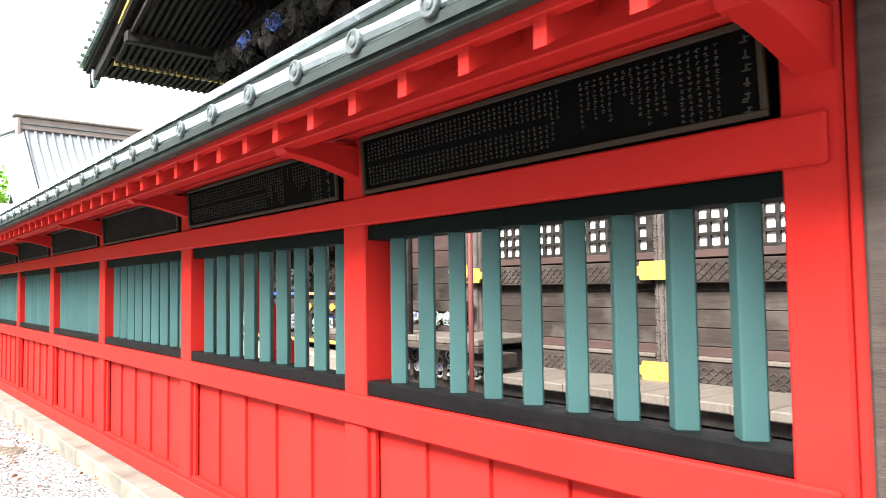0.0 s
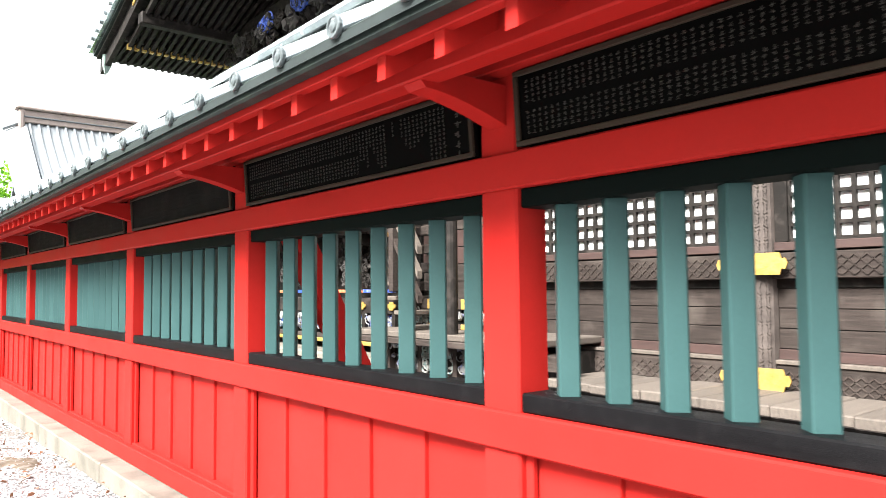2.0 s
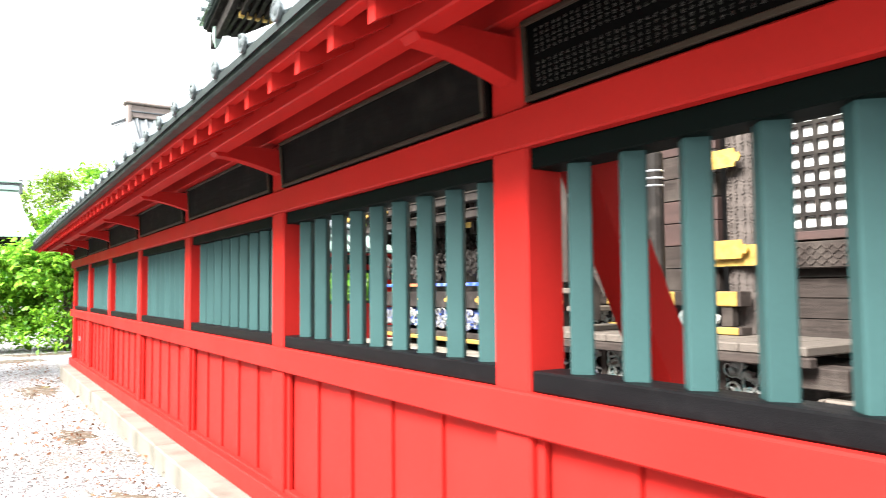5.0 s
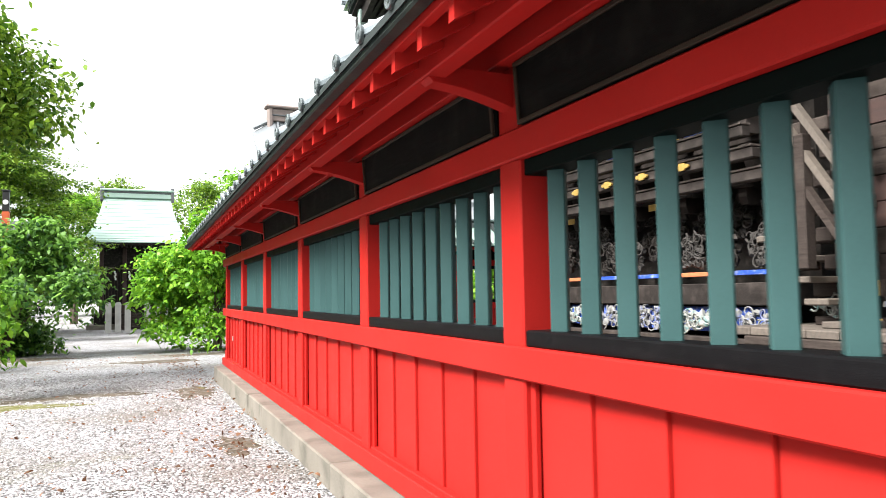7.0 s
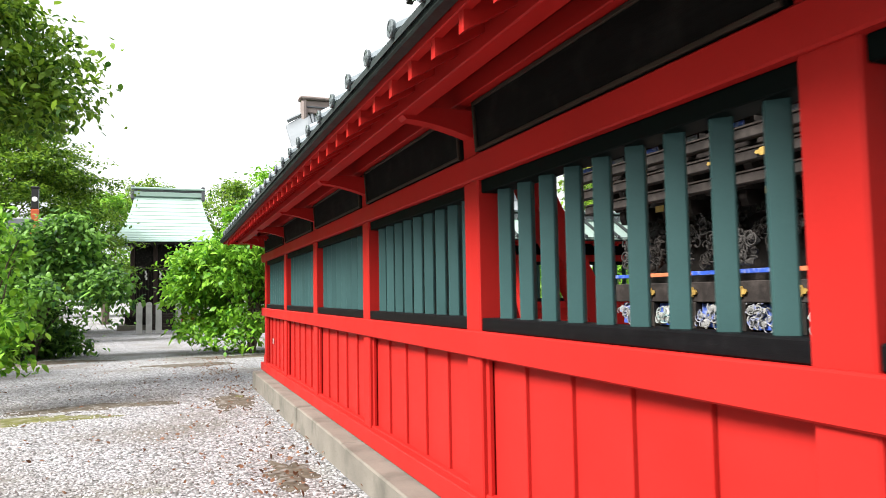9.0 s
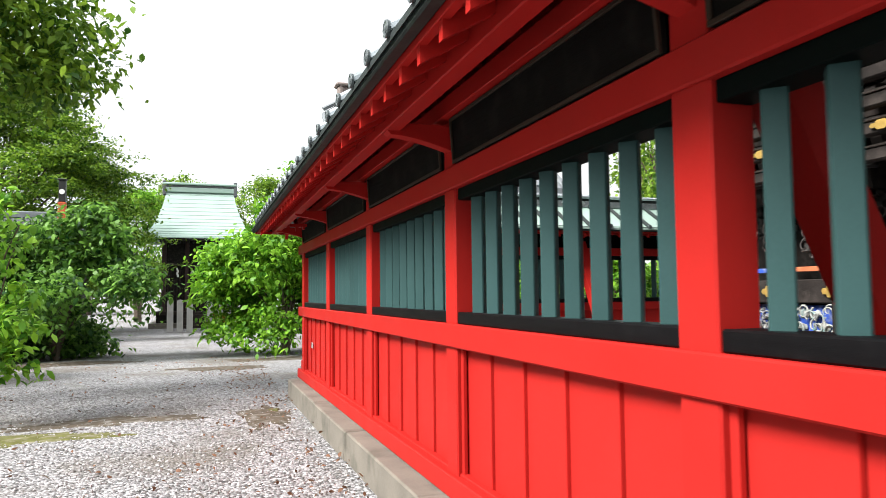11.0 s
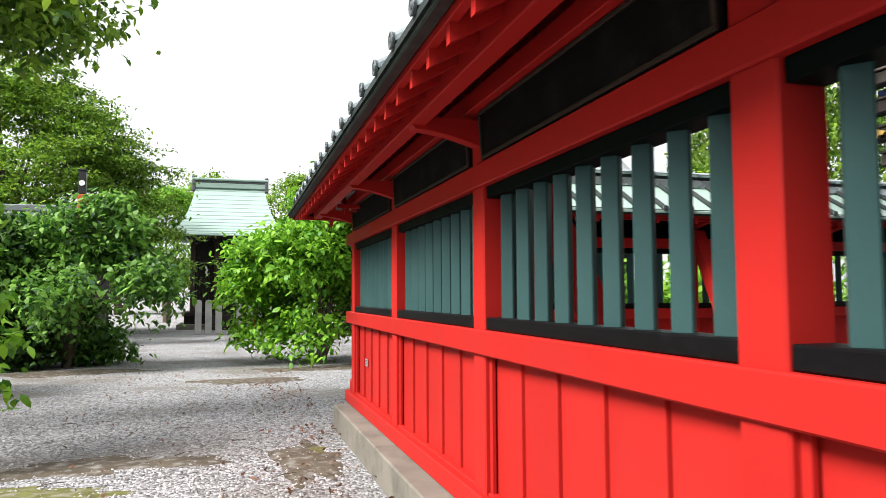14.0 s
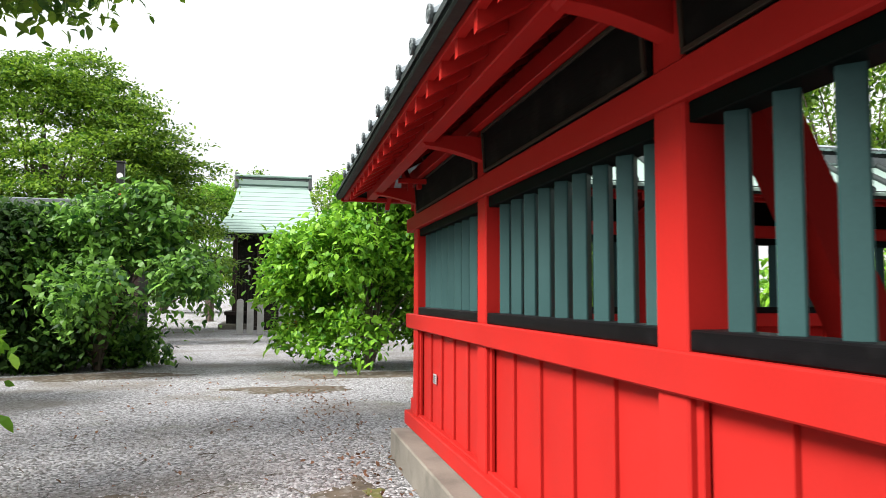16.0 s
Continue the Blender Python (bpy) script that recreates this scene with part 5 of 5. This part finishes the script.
# fallen leaves and twigs on the gravel
def litter():
    rs = np.random.RandomState(9)
    centres = []
    for _ in range(240):
        y = rs.uniform(6, 26)
        x = rs.uniform(-2.2, 1.85) if rs.rand() < 0.6 else 1.8 - abs(rs.normal(0, 0.3))
        centres.append((x, y, ground_z(x, y) + 0.03))
    root = thing("fallen_leaves", Matrix(), "scattered dry brown leaves lying on the gravel", "leaf litter", kind="stuff")
    leaf_cloud("leaves", centres, (0.25, 0.35, 0.008), 1500, 0.05, LEAFDRY, 17, root, 0.0)
    bm = bmesh.new()
    for _ in range(60):
        x, y = rs.uniform(-2, 1.8), rs.uniform(6, 20)
        a, ln = rs.uniform(0, 3.14), rs.uniform(0.06, 0.25)
        g = ground_z(x, y) + 0.02
        tube(bm, [(x, y, g), (x + ln * math.cos(a) / 2, y + ln * math.sin(a) / 2, g + 0.01), (x + ln * math.cos(a), y + ln * math.sin(a), g)], [0.004, 0.004, 0.002], 4)
    part("twigs", bm, BARK, root)


litter()


# crushed stones lying proud of the yard
def stones():
    rs = np.random.RandomState(4)
    n = 16000
    y = 4.5 + 16 * rs.rand(n) ** 1.2
    x = -2.6 + 4.45 * rs.rand(n)
    r = rs.uniform(0.008, 0.02, n)
    octa = np.array([(1, 0, 0), (-1, 0, 0), (0, 1, 0), (0, -1, 0), (0, 0, 0.7), (0, 0, -0.7)])
    tri = np.array([(0, 2, 4), (2, 1, 4), (1, 3, 4), (3, 0, 4), (2, 0, 5), (1, 2, 5), (3, 1, 5), (0, 3, 5)])
    z = np.array([ground_z(a, b) + 0.02 * noise.noise((a * 0.7, b * 0.7, 0)) for a, b in zip(x, y)])
    v = octa[None] * r[:, None, None] * rs.uniform(0.6, 1.4, (n, 6, 1))
    ang = rs.uniform(0, 6.28, n)
    ca, sa = np.cos(ang)[:, None], np.sin(ang)[:, None]
    v = np.stack([v[..., 0] * ca - v[..., 1] * sa, v[..., 0] * sa + v[..., 1] * ca, v[..., 2]], -1)
    v += np.stack([x, y, z + 0.004], 1)[:, None, :]
    f = (tri[None] + (np.arange(n) * 6)[:, None, None]).reshape(-1, 3)
    me = bpy.data.meshes.new("gravel_stones")
    me.from_pydata(v.reshape(-1, 3).tolist(), [], f.tolist())
    m = bpy.data.materials.new("loose_stone")
    m.use_nodes = True
    nn, ll = m.node_tree.nodes, m.node_tree.links
    geo = nn.new("ShaderNodeNewGeometry")
    ramp = nn.new("ShaderNodeValToRGB")
    ramp.color_ramp.elements[0].color, ramp.color_ramp.elements[1].color = (0.132, 0.126, 0.12, 1), (0.42, 0.414, 0.42, 1)
    ll.new(geo.outputs["Random Per Island"], ramp.inputs["Fac"])
    ll.new(ramp.outputs["Color"], nn["Principled BSDF"].inputs["Base Color"])
    nn["Principled BSDF"].inputs["Roughness"].default_value = 0.85
    me.materials.append(m)
    tagged(new("gravel_stones", me), "loose crushed grey stones on the yard", "gravel", kind="stuff")


stones()


# bare earth and moss showing through the gravel
EARTH = paint("trodden_earth", (0.085, 0.07, 0.053), 0.95, 0.4, 6, 40, 0.6, dirt=(0.252, 0.24, 0.228), dirt_amount=0.8, dirt_scale=9, spec=0.1)
MOSS = paint("thin_moss", (0.102, 0.102, 0.036), 0.95, 0.4, 9, 50, 0.6, dirt=(0.216, 0.198, 0.168), dirt_amount=0.9, dirt_scale=8, spec=0.1)


def patch(x, y, rx, ry, mat, seed, label):
    bm = bmesh.new()
    rim, mid = [], []
    n = 40
    c = bm.verts.new((x, y, ground_z(x, y) + 0.02 * noise.noise((x * 0.7, y * 0.7, 0)) + 0.014))
    for i in range(n):
        a = 2 * math.pi * i / n
        f = 0.75 + 0.6 * noise.noise((math.cos(a) * 1.7 + seed, math.sin(a) * 1.7, 3.1)) + 0.16 * noise.noise((math.cos(a) * 9, math.sin(a) * 9, seed))
        for ring, k, dz in ((mid, 0.55, 0.013), (rim, 1.0, -0.012)):
            px, py = x + rx * f * k * math.cos(a), y + ry * f * k * math.sin(a)
            ring.append(bm.verts.new((px, py, ground_z(px, py) + 0.02 * noise.noise((px * 0.7, py * 0.7, 0)) + dz)))
    for i in range(n):
        bm.faces.new((c, mid[i], mid[(i + 1) % n]))
        bm.faces.new((mid[i], rim[i], rim[(i + 1) % n], mid[(i + 1) % n]))
    tagged(part("earth_patch", bm, mat, None, kind="structure"), label, "ground")


patch(1.5, 11.6, 0.34, 0.9, EARTH, 1, "damp bare earth patch against the plinth")
patch(1.45, 16.3, 0.42, 1.5, EARTH, 2, "damp bare earth with fallen leaves by the plinth")
patch(1.55, 16.6, 0.16, 0.35, MOSS, 3, "small cushion of moss by the plinth")
patch(-1.7, 15.6, 2.3, 0.75, MOSS, 4, "mossy strip of earth across the gravel")
patch(-0.4, 16.6, 1.6, 0.7, EARTH, 5, "bare earth strip across the gravel")
patch(1.0, 23.2, 1.5, 1.0, EARTH, 6, "bare earth strip across the path")
patch(1.5, 8.4, 0.3, 0.6, EARTH, 7, "damp bare earth patch against the plinth")
patch(-2.5, 26.2, 2.6, 1.2, EARTH, 8, "shaded bare earth under the shrub")
patch(2.6, 25.4, 2.2, 1.2, EARTH, 9, "shaded bare earth under the shrub")
